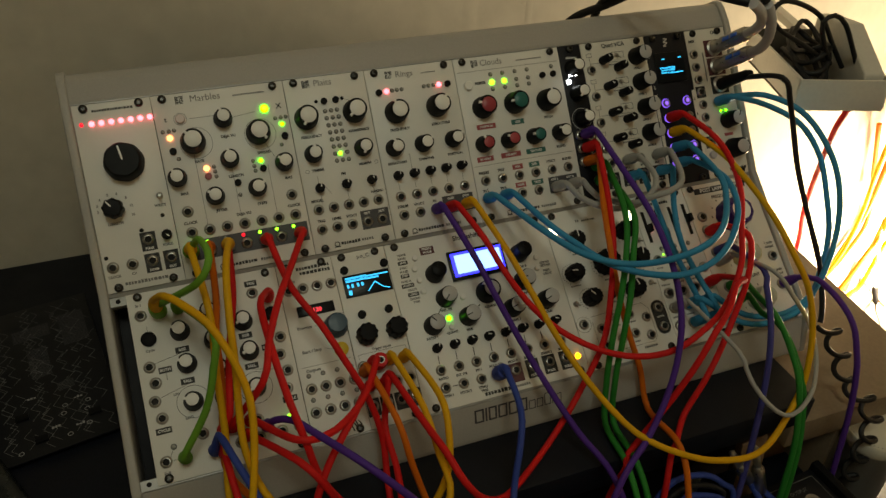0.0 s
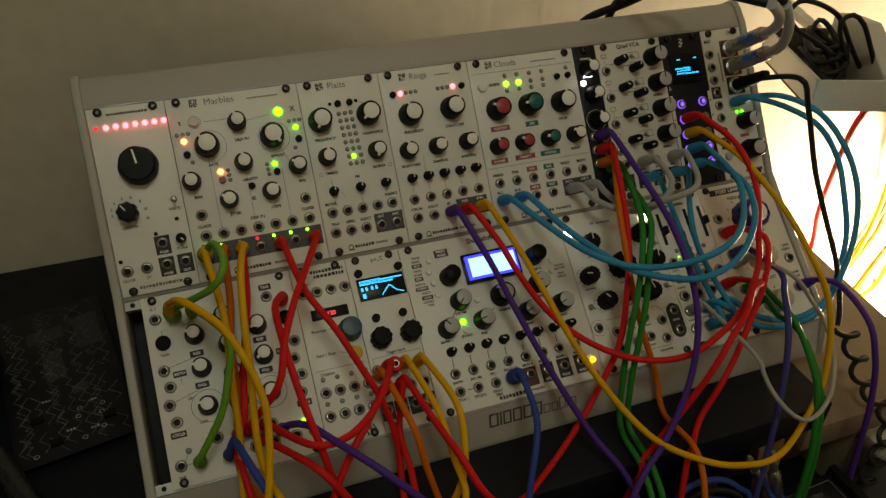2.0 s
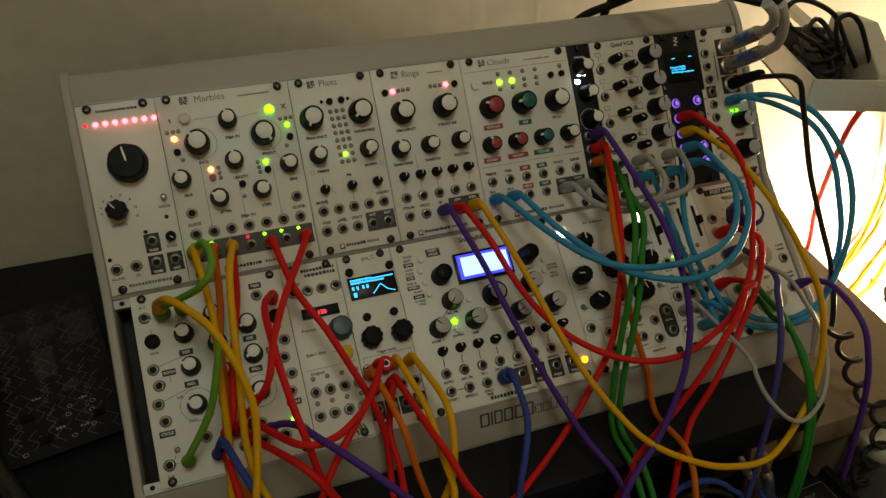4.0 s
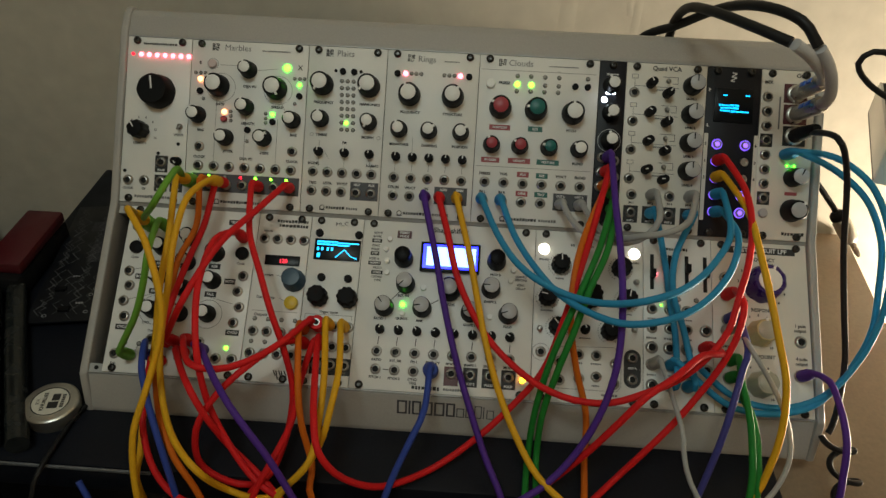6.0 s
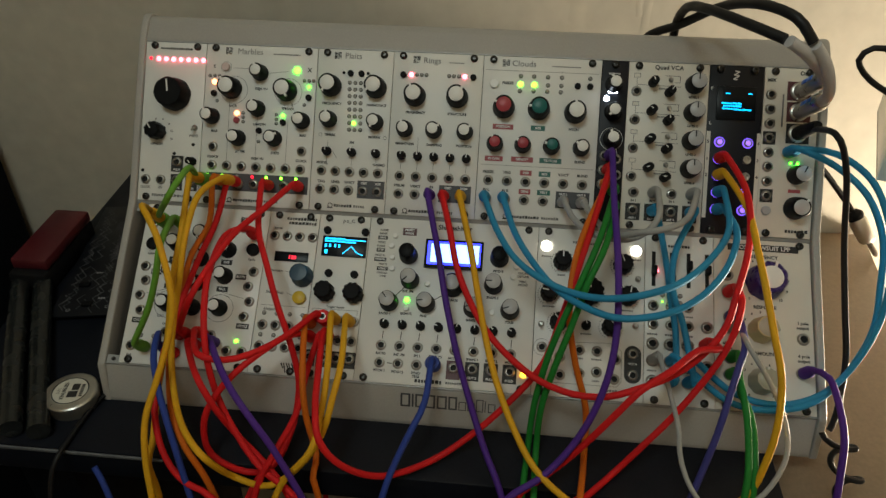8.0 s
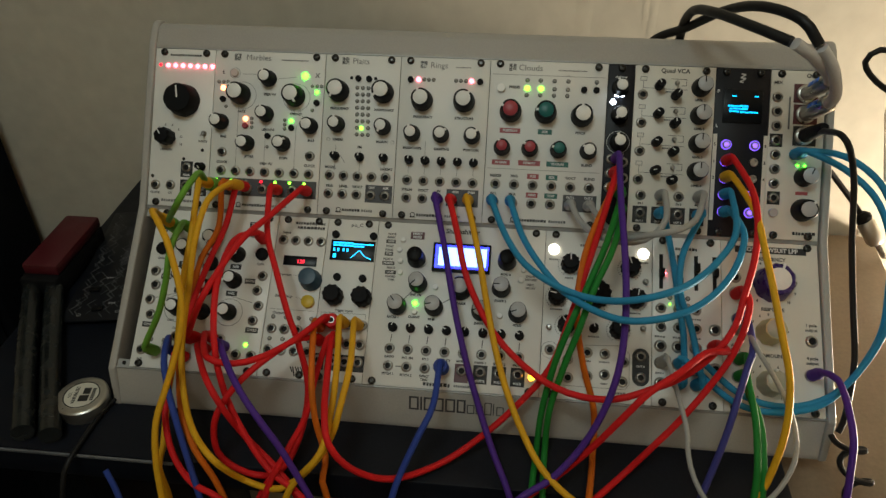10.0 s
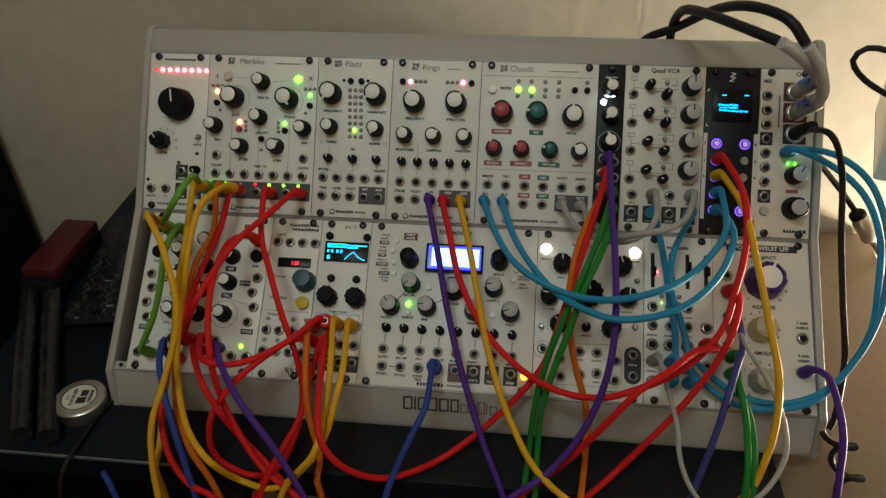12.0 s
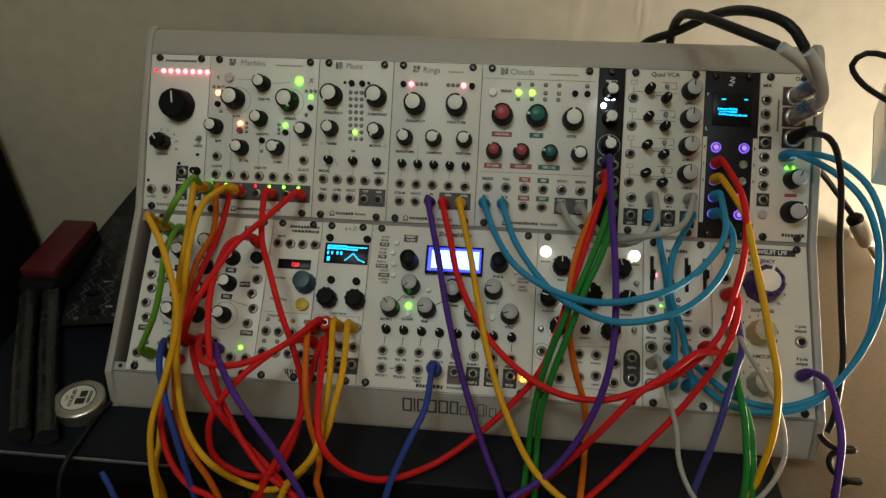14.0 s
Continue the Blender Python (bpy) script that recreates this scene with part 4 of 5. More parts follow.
for x, v in ((63.4, 54.8), (61.8, 29.8), (10.9, 37.6), (10.6, 25.3), (10, 60), (11, 68), (10, 88), (10, 100)):
    jack(m, x, v, True)

# the empty slot beside the lower row: a dark gap down to the rails
for v in (2.6, 125.8):
    bm = lathe([(1.6, -2.1), (1.6, -1.6), (1.0, -1.4)], 12, m=pose(5.0 * MM, v * MM, 0))
    part("thread_hole", bm, HOLE, case)


# ---- patch cables ----
def spline(points, step=0.006):
    """A smooth line through the points, at even steps."""
    pts = [2 * points[0] - points[1]] + points + [2 * points[-1] - points[-2]]
    out = []
    for a, b, c, d in zip(pts, pts[1:], pts[2:], pts[3:]):
        n = max(2, int((c - b).length / step))
        for i in range(n):
            t = i / n
            out.append(0.5 * ((2 * b) + (c - a) * t + (2 * a - 5 * b + 4 * c - d) * t * t + (3 * b - a - 3 * c + d) * t ** 3))
    out.append(points[-1])
    return out


def tube(points, r, n=10, bm=None):
    """A round cord along a line."""
    bm = bm or bmesh.new()
    up, rings = Vector((0.2, 0.9, 0.4)), []
    for i, p in enumerate(points):
        d = (points[min(i + 1, len(points) - 1)] - points[max(i - 1, 0)]).normalized()
        side = d.cross(up).normalized()
        up = side.cross(d).normalized()
        rings.append([bm.verts.new(p + r * (math.cos(math.tau * k / n) * side + math.sin(math.tau * k / n) * up)) for k in range(n)])
    for a, b in zip(rings, rings[1:]):
        for k in range(n):
            bm.faces.new((a[k], a[(k + 1) % n], b[(k + 1) % n], b[k]))
    bm.faces.new(rings[0][::-1])
    bm.faces.new(rings[-1])
    return bm


WORDS = {"royal": "blue", "violet": "slate blue", "blue": "sky blue", "lime": "light green"}


def cable(colour, start, points, end, r=2.35):
    """A patch cable from one socket to another, or hanging down out of the case; points in millimetres."""
    pts = [Vector(p) * MM for p in points]
    plugs = []
    for where, first in ((start, True), (end, False)):
        if where is None:
            continue
        key, x, v, *lift = where
        row, hp = MODULES[key]
        at = ROW[row] @ pose((hp * HP + x) * MM, v * MM, lift[0] * MM if lift else 0)
        plugs.append(at)
        exit_points = [at @ Vector((0, 0, 0.014)), at @ Vector((0, 0, 0.021))]
        pts = exit_points + pts if first else pts + exit_points[::-1]
    word = WORDS.get(colour, colour)
    top = thing("patch_cable", word + " rubber patch cable plugged into a module", "cable", Matrix.Translation(pts[0]), "patch cables")
    back = Matrix.Translation(-pts[0])
    bm = tube(spline(pts), r * MM)
    bm.transform(back)
    part("cord", bm, CORD[colour], top)
    for at in plugs:
        bm = lathe([(2.0, 1.6), (2.0, 2.6), (4.3, 2.8), (4.3, 12.0), (3.6, 13.5), (3.3, 18.0), (2.5, 20.5)], 18, m=back @ at)
        part("plug", bm, CORD[colour], top)
    return top


cable("purple", ("ri", 35.4, 16.9), [(250, 60, 118), (259, 31, 94), (269, 5, 70), (281, -19, 45), (294, -43, 22), (308, -68, 4), (317, -88, -31), (325, -109, -114)], None)
cable("red", ("ri", 46.4, 16.7), [(259, 65, 129), (266, 43, 114), (277, 26, 97), (291, 10, 83), (309, -5, 73), (329, -19, 68), (351, -28, 67), (374, -31, 70), (396, -27, 77), (417, -19, 83), (437, -5, 91), (452, 10, 104), (458, 25, 121), (463, 39, 140), (466, 59, 156), (465, 85, 168)], ("di", 9.9, 57.4))
cable("yellow", ("ri", 59.7, 16.9), [(274, 61, 121), (282, 32, 102), (290, 6, 82), (300, -19, 63), (313, -42, 45), (329, -63, 30), (352, -79, 20), (385, -88, 8), (425, -88, 4), (465, -69, 26), (475, -59, 52), (479, -47, 78), (478, -33, 102), (473, -16, 121), (469, 6, 138), (467, 34, 150), (466, 72, 159)], ("di", 9.7, 44.7))
cable("blue", ("cl", 7, 18), [(294, 52, 141), (309, 25, 136), (330, 14, 128), (352, 4, 127), (373, -8, 136), (394, -11, 145), (415, 1, 147), (435, 24, 149), (452, 56, 152)], ("di", 10.1, 31.8))
cable("blue", ("cl", 21.3, 18), [(306, 58, 137), (319, 33, 131), (335, 14, 124), (353, -2, 123), (373, -14, 125), (393, -15, 128), (414, -7, 130), (433, 7, 135), (448, 26, 144), (458, 57, 149)], ("di", 10.2, 18.5))
cable("purple", ("sa", 9, 55), [(374, 70, 161), (375, 34, 149), (376, 8, 133), (376, -12, 114), (373, -29, 92), (365, -43, 68), (352, -55, 45), (334, -67, 27), (311, -80, 16), (292, -93, -17), (276, -109, -97)], None)
cable("red", ("sa", 8, 44), [(361, 66, 141), (351, 36, 121), (342, 16, 94), (331, -1, 65), (309, -16, 40), (284, -31, 20), (256, -47, 7), (226, -68, 14), (203, -81, 38), (189, -80, 60), (183, -62, 70), (178, -35, 70)], ("uo", 18.5, 31.5))
cable("orange", ("sa", 7, 33), [(355, 61, 137), (348, 34, 119), (348, 16, 94), (355, 4, 63), (365, -7, 31), (366, -26, 4), (360, -73, 16), (356, -100, -14), (354, -126, -92)], None)
cable("green", ("sa", 13, 28), [(365, 49, 141), (353, 22, 124), (342, 4, 102), (333, -8, 74), (327, -19, 40), (325, -31, 7), (322, -68, 4), (320, -97, -23), (318, -125, -99)], None)
cable("green", ("sa", 14, 16), [(369, 43, 141), (357, 19, 124), (348, 1, 101), (339, -12, 75), (332, -22, 43), (331, -32, 8), (330, -67, 4), (329, -96, -23), (328, -124, -99)], None)
cable("grey", ("cl", 67.2, 17.4), [(347, 85, 136), (358, 71, 133), (372, 68, 130), (387, 67, 130), (400, 68, 137), (408, 75, 147)], ("qv", 23.5, 28.6))
cable("grey", ("cl", 81.3, 17.4), [(366, 89, 130), (379, 65, 135), (393, 51, 148), (409, 50, 153), (427, 70, 150)], ("qv", 52.2, 29.2))
cable("blue", ("fa", 18.9, 31.6), [(461, -2, 46), (488, -11, 48), (517, -8, 56), (541, 10, 70), (555, 26, 94), (557, 43, 122), (556, 61, 148), (546, 81, 169), (530, 106, 177)], ("ou", 21.4, 64.6))
cable("blue", ("fa", 31, 31), [(467, 2, 49), (495, -8, 51), (523, -4, 61), (542, 7, 83), (553, 20, 110), (556, 36, 139), (555, 58, 161), (548, 86, 178), (531, 113, 183)], ("ou", 19.4, 64.6))
cable("blue", ("qv", 23.4, 14.5), [(420, 70, 105), (423, 53, 89), (427, 36, 74)], ("fa", 18.5, 16.6))
cable("blue", ("qv", 51.9, 14.8), [(422, 64, 125), (421, 46, 104), (431, 33, 81)], ("fa", 30.9, 16.7))
cable("red", ("fa", 43, 45), [(447, -3, 94), (431, -12, 100), (411, -31, 98), (392, -43, 91), (377, -50, 73), (362, -53, 49), (345, -55, 24), (326, -60, 4), (319, -70, 7), (311, -68, -34), (299, -78, -118)], None)
cable("red", ("lp", 9.5, 86), [(461, 20, 118), (457, 6, 104), (449, -4, 86), (436, -14, 66), (420, -26, 48), (403, -36, 30), (386, -43, 8), (365, -64, 5), (357, -70, 7), (347, -85, -23), (332, -107, -100)], None)
cable("grey", ("lp", 10, 60), [(462, -13, 106), (477, -25, 87), (488, -38, 67), (490, -52, 47), (475, -71, 34), (454, -82, 29), (438, -84, 32), (428, -76, 39), (422, -64, 48), (420, -54, 57), (419, -43, 65)], ("fa", 7, 31.9), 1.7)
cable("violet", ("lp", 11, 68), [(462, -4, 101), (458, -15, 94), (450, -35, 80), (444, -49, 61), (437, -61, 38), (429, -73, 6), (420, -86, -45), (413, -98, -130)], None)
cable("green", ("lp", 10.9, 37.6), [(463, -8, 76), (462, -25, 76), (464, -38, 67), (465, -51, 55), (465, -64, 41), (463, -76, 18), (460, -88, -22), (455, -100, -111)], None)
cable("green", ("lp", 10.6, 25.3), [(466, -12, 63), (467, -26, 66), (469, -40, 60), (470, -52, 49), (470, -65, 35), (469, -76, 12), (466, -88, -28), (461, -100, -116)], None)
cable("purple", ("lp", 61.8, 29.8), [(523, -4, 76), (523, -28, 74), (523, -47, 65), (522, -59, 49), (522, -68, 28), (521, -78, -13), (520, -91, -100)], None)
cable("yellow", ("mh", 19.5, 112.5, 14), [(38, 44, 150), (49, 29, 151), (60, 15, 146), (67, 4, 135), (72, -5, 122), (75, -15, 108), (74, -25, 93), (71, -36, 79), (67, -47, 65), (61, -61, 45), (60, -73, 20), (63, -85, -10), (65, -95, -49), (67, -108, -136)], None)
cable("yellow", ("ma", 7.1, 19, 14), [(62, 46, 128), (59, 20, 99), (57, -1, 66), (52, -24, 34), (56, -55, 12), (58, -70, 7), (60, -73, -24), (62, -85, -65), (64, -100, -152)], None)
cable("yellow", ("ma", 31.6, 18.5, 13), [(77, 54, 155), (73, 29, 136), (71, 11, 112), (68, -4, 89), (67, -18, 67), (73, -38, 49), (89, -65, 44), (111, -86, 41), (122, -73, 5), (150, -80, 9), (170, -68, 20), (185, -61, 45), (191, -47, 66), (193, -24, 78)], ("uo", 33.8, 43.4))
cable("red", ("ma", 31.6, 18.6), [(79, 70, 122), (72, 46, 106), (66, 25, 90), (62, 6, 76)], ("mh", 46, 24))
cable("orange", ("ma", 19.3, 19), [(68, 81, 113), (63, 50, 103), (61, 26, 85), (56, 8, 62), (54, -7, 37), (73, -47, 40), (86, -65, 24), (100, -73, 0), (111, -82, -39), (119, -94, -125)], None)
cable("red", ("ma", 58.7, 17.3), [(116, 59, 126), (129, 31, 112), (140, 11, 92), (150, -2, 69), (156, -13, 41), (154, -30, 17), (149, -57, 8), (141, -70, 7), (132, -73, -8), (119, -89, -44), (109, -106, -127)], None)
cable("red", ("ma", 82.8, 17.6), [(119, 66, 138), (105, 38, 134), (94, 16, 123), (85, -6, 110)], ("mh", 52, 25))
cable("red", ("mh", 64, 26), [(96, -35, 85), (114, -35, 81), (129, -27, 80), (143, -14, 80), (154, 3, 79)], ("uo", 11.1, 44.8))
cable("purple", ("mh", 74, 20), [(89, -8, 76), (98, -18, 83), (109, -36, 86), (121, -54, 87), (133, -68, 83), (146, -78, 72), (160, -86, 55), (180, -98, 18), (200, -108, -35), (215, -116, -121)], None)
cable("royal", ("mh", 38.5, 12.8), [(53, -5, 72), (57, -19, 75), (61, -32, 73), (65, -41, 67), (70, -51, 57), (78, -64, 38), (86, -76, 10), (94, -87, -30), (103, -96, -80), (110, -100, -147)], None)
cable("red", ("uo", 15.7, 28.9), [(160, -7, 43), (159, -36, 33), (153, -65, 30), (141, -79, 8), (132, -92, -31), (125, -108, -117)], None)
cable("orange", ("uo", 4, 40), [(164, -24, 64), (168, -41, 40), (175, -51, 10), (177, -70, 7), (180, -73, -8), (184, -92, -45), (187, -113, -129)], None)
cable("yellow", ("uo", 22.7, 44.3), [(182, -21, 70), (183, -49, 56), (181, -77, 46), (160, -85, 18), (148, -93, -21), (138, -103, -106)], None)
cable("royal", ("sh", 59.1, 16.7), [(251, -30, 50), (243, -49, 39), (234, -63, 22), (227, -77, 4), (220, -93, -34), (214, -110, -119)], None)
cable("lime", ("mh", 32, 112), [(62, 14, 140), (58, 4, 119), (49, -2, 93)], ("mh", 19.9, 13))
cable("lime", ("ma", 7, 19), [(64, 77, 164), (68, 52, 171), (66, 40, 168), (57, 42, 155)], ("mh", 20, 112))
cable("red", ("mh", 92, 107), [(94, 48, 125), (94, 10, 119), (97, -16, 103), (102, -35, 82), (108, -44, 53), (123, -58, 32), (142, -72, 16), (167, -85, 7), (187, -99, -25), (204, -115, -104)], None)
cable("red", ("mh", 60, 17), [(96, -44, 75), (110, -56, 57), (120, -52, 24), (143, -67, 15), (161, -80, 1), (176, -95, -34), (189, -111, -116)], None)
cable("red", ("uo", 5.6, 29.6), [(148, -5, 78), (135, -23, 78), (122, -36, 72), (110, -47, 61), (101, -56, 44), (99, -59, 16), (113, -63, 4), (135, -67, 4), (141, -32, -31), (144, 16, -72), (146, 30, -108), (147, 36, -192)], None)
cable("red", ("mh", 44, 10), [(58, -39, 41), (63, -56, 28), (72, -69, 14), (86, -78, 2), (107, -85, -3), (130, -95, -33), (149, -108, -110)], None)


# ---- stackable plugs that stand alone ----
def stack_plug(colour, where, label):
    key, x, v = where
    row, hp = MODULES[key]
    at = ROW[row] @ pose((hp * HP + x) * MM, v * MM, 0)
    top = thing("stacking_plug", label, "plug", at, "stacking plugs")
    part("body", lathe([(4.6, 2.6), (5.6, 3.2), (5.6, 14.0), (4.8, 16.0)], 22), CORD[colour], top)
    part("socket", lathe([(2.6, 15.9), (2.6, 16.5), (2.0, 16.5), (1.9, 15.95)], 18), STEEL, top)
    part("socket_hole", lathe([(1.9, 16.0), (1.9, 16.2)], 14), HOLE, top)


stack_plug("red", ("uo", 15.1, 44.0), "red stackable plug with a silver socket on top")
stack_plug("royal", ("sh", 59.4, 15.6), "blue stackable plug with a silver socket on top")
stack_plug("lime", ("mh", 19.5, 112.5), "green stackable plug in the function generator")
stack_plug("lime", ("ma", 7.1, 18.6), "green stackable plug in the random generator")


# ---- leads of the output module ----
def plain_lead(label, colour, points, r, sleeve=None):
    pts = [Vector(p) * MM for p in points]
    top = thing("audio_lead", label, "cable", Matrix.Translation(pts[0]))
    bm = tube(spline(pts), r * MM)
    bm.transform(Matrix.Translation(-pts[0]))
    part("cord", bm, CORD[colour], top)
    if sleeve:
        q = [Vector(p) * MM for p in sleeve[1]]
        bm = tube(spline(q), sleeve[2] * MM, 14)
        bm.transform(Matrix.Translation(-pts[0]))
        part("sleeve", bm, CORD[sleeve[0]], top)
    return top


def big_plug(top, v):
    at = HIGH @ pose((96 * HP + 26.0) * MM, v * MM, 0)
    m = Matrix.Translation(-top.location) @ at
    part("collar", lathe([(3.2, 2.4), (5.4, 3.0), (5.4, 13.0), (5.0, 14.0)], 24, m=m), STEEL, top)
    part("plug_shell", lathe([(5.0, 14.0), (6.2, 15.0), (6.2, 42.0), (5.2, 45.0)], 24, m=m), STEEL, top, "polished metal plug shell")
    for q in (21, 31):
        bm = box((-0.0016, 0.0054, q * MM), (0.0016, 0.0067, (q + 8) * MM), 0.0003)
        bm.transform(m @ pose(0, 0, 0, 0, 0, 72))
        part("stripe", bm, CORD["stripe"], top, "blue stripe")
    return at


for v, bend, end in ((111.0, [(508, 121, 238), (500, 108, 247), (490, 96, 257), (479, 88, 267), (467, 84, 275)], [(447, 105, 277), (429, 140, 274), (422, 175, 264), (422, 205, 245), (424, 222, 224), (428, 240, 180)]),
                     (95.3, [(511, 112, 226), (508, 104, 235), (503, 98, 246), (496, 93, 258), (485, 89, 271)], [(472, 98, 285), (455, 125, 284), (442, 165, 268), (424, 205, 240), (404, 230, 219), (396, 256, 178)])):
    at = HIGH @ pose((96 * HP + 26.0) * MM, v * MM, 0)
    a = at @ Vector((0, 0, 0.042)) / MM
    grey = [a] + [Vector(p) for p in bend]
    top = plain_lead("black audio lead with a grey sleeve looping over the case", "black", [grey[-1] * 0.9 + Vector(end[0]) * 0.1] + end, 3.5, ("sleeve", grey, 3.9))
    big_plug(top, v)
at = HIGH @ pose((96 * HP + 26.0) * MM, 79.0 * MM, 0)
head = [at @ Vector((0, 0, q)) / MM for q in (0.004, 0.020)]
lead = plain_lead("black headphone lead with a coiled end hanging beside the case", "black",
                  head + [(512, 82, 214), (524, 76, 190), (530, 56, 145), (534, 33, 110), (537, 12, 81), (535, -4, 58), (533, -12, 44), (530, -16, 38)], 2.2)
bm = lathe([(5.2, 2.6), (5.2, 17.0), (4.6, 24.0), (4.0, 36.0), (3.0, 40.0)], 20, m=Matrix.Translation(-lead.location) @ at)
part("plug", bm, RUBBER, lead, "black rubber plug")
coil = []
axis = spline([Vector(p) * MM for p in ((535, -17, 37), (540, -25, 27), (544, -33, 14), (548, -40, 0), (552, -48, -12), (558, -60, -17), (562, -72, -32), (558, -78, -58), (552, -82, -84), (548, -86, -112))])
for i in range(360):
    q = i / 359 * (len(axis) - 1.001)
    c = axis[int(q)].lerp(axis[int(q) + 1], q % 1)
    a = math.pi + math.tau * 8.5 * i / 359
    coil.append(c + Vector((9.5 * math.cos(a), 4 * math.sin(a), 2.5 * math.sin(a))) * MM)
bm = tube(coil, 2.2 * MM, 8)
bm.transform(Matrix.Translation(-lead.location))
part("coil", bm, CORD["black"], lead)


# ---- the room and the desk ----
def structure(name, label, bm, material):
    return tagged(part(name, bm, material), label, kind="structure")


bm = bmesh.new()
slab(bm, (-1.62, 0.335, -0.75), (2.22, 0.42, 1.6))
structure("wall_north", "uneven cream plaster wall behind the desk", bm, WALL)
structure("wall_south", "plain cream wall behind the camera", box((-1.62, -2.6, -0.75), (2.22, -2.5, 1.6)), WALL)
structure("wall_west", "plain cream side wall", box((-1.72, -2.6, -0.75), (-1.62, 0.42, 1.6)), WALL)
structure("wall_east", "plain cream side wall", box((2.22, -2.6, -0.75), (2.32, 0.42, 1.6)), WALL)
structure("ceiling", "plain white ceiling", box((-1.72, -2.6, 1.6), (2.32, 0.42, 1.7)), WALL)
structure("floor", "dark brown floor", box((-1.72, -2.6, -0.85), (2.32, 0.42, -0.75)), FLOOR)
# thin ridges of old filler on the wall
for i, (x, z0, z1, w) in enumerate(((0.352, 0.14, 0.40, 0.004), (0.415, 0.16, 0.34, 0.002), (0.408, 0.20, 0.31, 0.0015), (-0.105, 0.03, 0.09, 0.002))):
    rng = random.Random(i)
    bm, prev = bmesh.new(), None
    for k in range(25):
        q = k / 24
        c = x + rng.uniform(-1, 1) * 0.0006 + 0.003 * math.sin(2.5 * q + i)
        z = z0 + (z1 - z0) * q
        now = [bm.verts.new(p) for p in ((c - 2 * w, 0.335, z), (c, 0.3347, z), (c + 2 * w, 0.335, z))]
        if prev:
            bm.faces.new((prev[0], prev[1], now[1], now[0]))
            bm.faces.new((prev[1], prev[2], now[2], now[1]))
        prev = now
    structure("trim", "ridge of old filler on the plaster wall", bm, WALL)

desk = thing("desk", "black desk under the synthesizer case, standing at the wall", "desk")
part("desktop", box((-0.135, -0.0585, -0.028), (0.503, 0.331, 0.0), 0.002), DARK, desk)
# strip added to paint the highlight along the left of the front edge
part("edge_strip", box((-0.135, -0.0604, -0.0034), (0.062, -0.0587, -0.0010), 0.0004), EDGE, desk, "thin strip, the desk edge's highlight put into its colour")
for x in (-0.12, 0.46):
    part("leg", box((x, 0.0, -0.75), (x + 0.05, 0.28, -0.028), 0.003), DARK, desk)
side = thing("side_table", "brown wooden side table, slightly lower than the black desk", "table")
bm = bmesh.new()
for z in (-0.0565, -0.0285):
    bm.faces.new([bm.verts.new((x, y, z)) for x, y in ((0.490, -0.058), (0.652, -0.058), (0.686, 0.332), (0.490, 0.332))])
bmesh.ops.bridge_loops(bm, edges=list(bm.edges))
bmesh.ops.recalc_face_normals(bm, faces=bm.faces)
bmesh.ops.bevel(bm, geom=list(bm.edges), offset=0.0025, segments=2, profile=0.5, affect="EDGES")
part("tabletop", bm, DESK, side)
for y in (-0.05, 0.25):
    part("leg", box((0.56, y, -0.75), (0.60, y + 0.04, -0.0568), 0.003), DESK, side)
# unseen panel, added to keep the wall lamp's light from under the table
part("side_panel", box((0.632, -0.005, -0.75), (0.643, 0.309, -0.0568), 0.002), DESK, side)
shelf = thing("keyboard_shelf", "black lower shelf in front of the desk", "shelf")
part("board", box((-1.2, -0.72, -0.165), (0.76, -0.012, -0.140), 0.003), DARK, shelf)
for x in (-1.15, 0.7):
    for y in (-0.70, -0.12):
        part("leg", box((x, y, -0.75), (x + 0.04, y + 0.04, -0.165), 0.002), DARK, shelf)

ceiling_lamp = thing("ceiling_light", "round white ceiling light", "lamp", pose(0.1, -0.75, 1.6))
part("base", lathe([(230, -40), (235, -20), (235, 0)], 40), CREAM, ceiling_lamp)

# the lamp that brightens the wall beyond the side table
lamp = thing("wall_lamp", "small cream wall lamp below the level of the table", "lamp", pose(1.06, 0.335, -0.28))
part("plate", box((-0.02, -0.010, -0.05), (0.02, 0.0, 0.01), 0.003), CREAM, lamp)
part("arm", tube(spline([Vector(p) * MM for p in ((0, -8, -20), (0, -60, -34), (0, -125, -34), (0, -135, -24))]), 0.005, 10), CREAM, lamp)
part("socket", lathe([(9, -26), (14, -20), (14, -4)], 20, m=pose(0, -0.135, 0)), CREAM, lamp)


# ---- left of the case ----
def ring_print(x, y):
    bm = bmesh.new()
    hoop(bm, x, y, 1.7, 0.55, 2.1, n=16)
    return bm


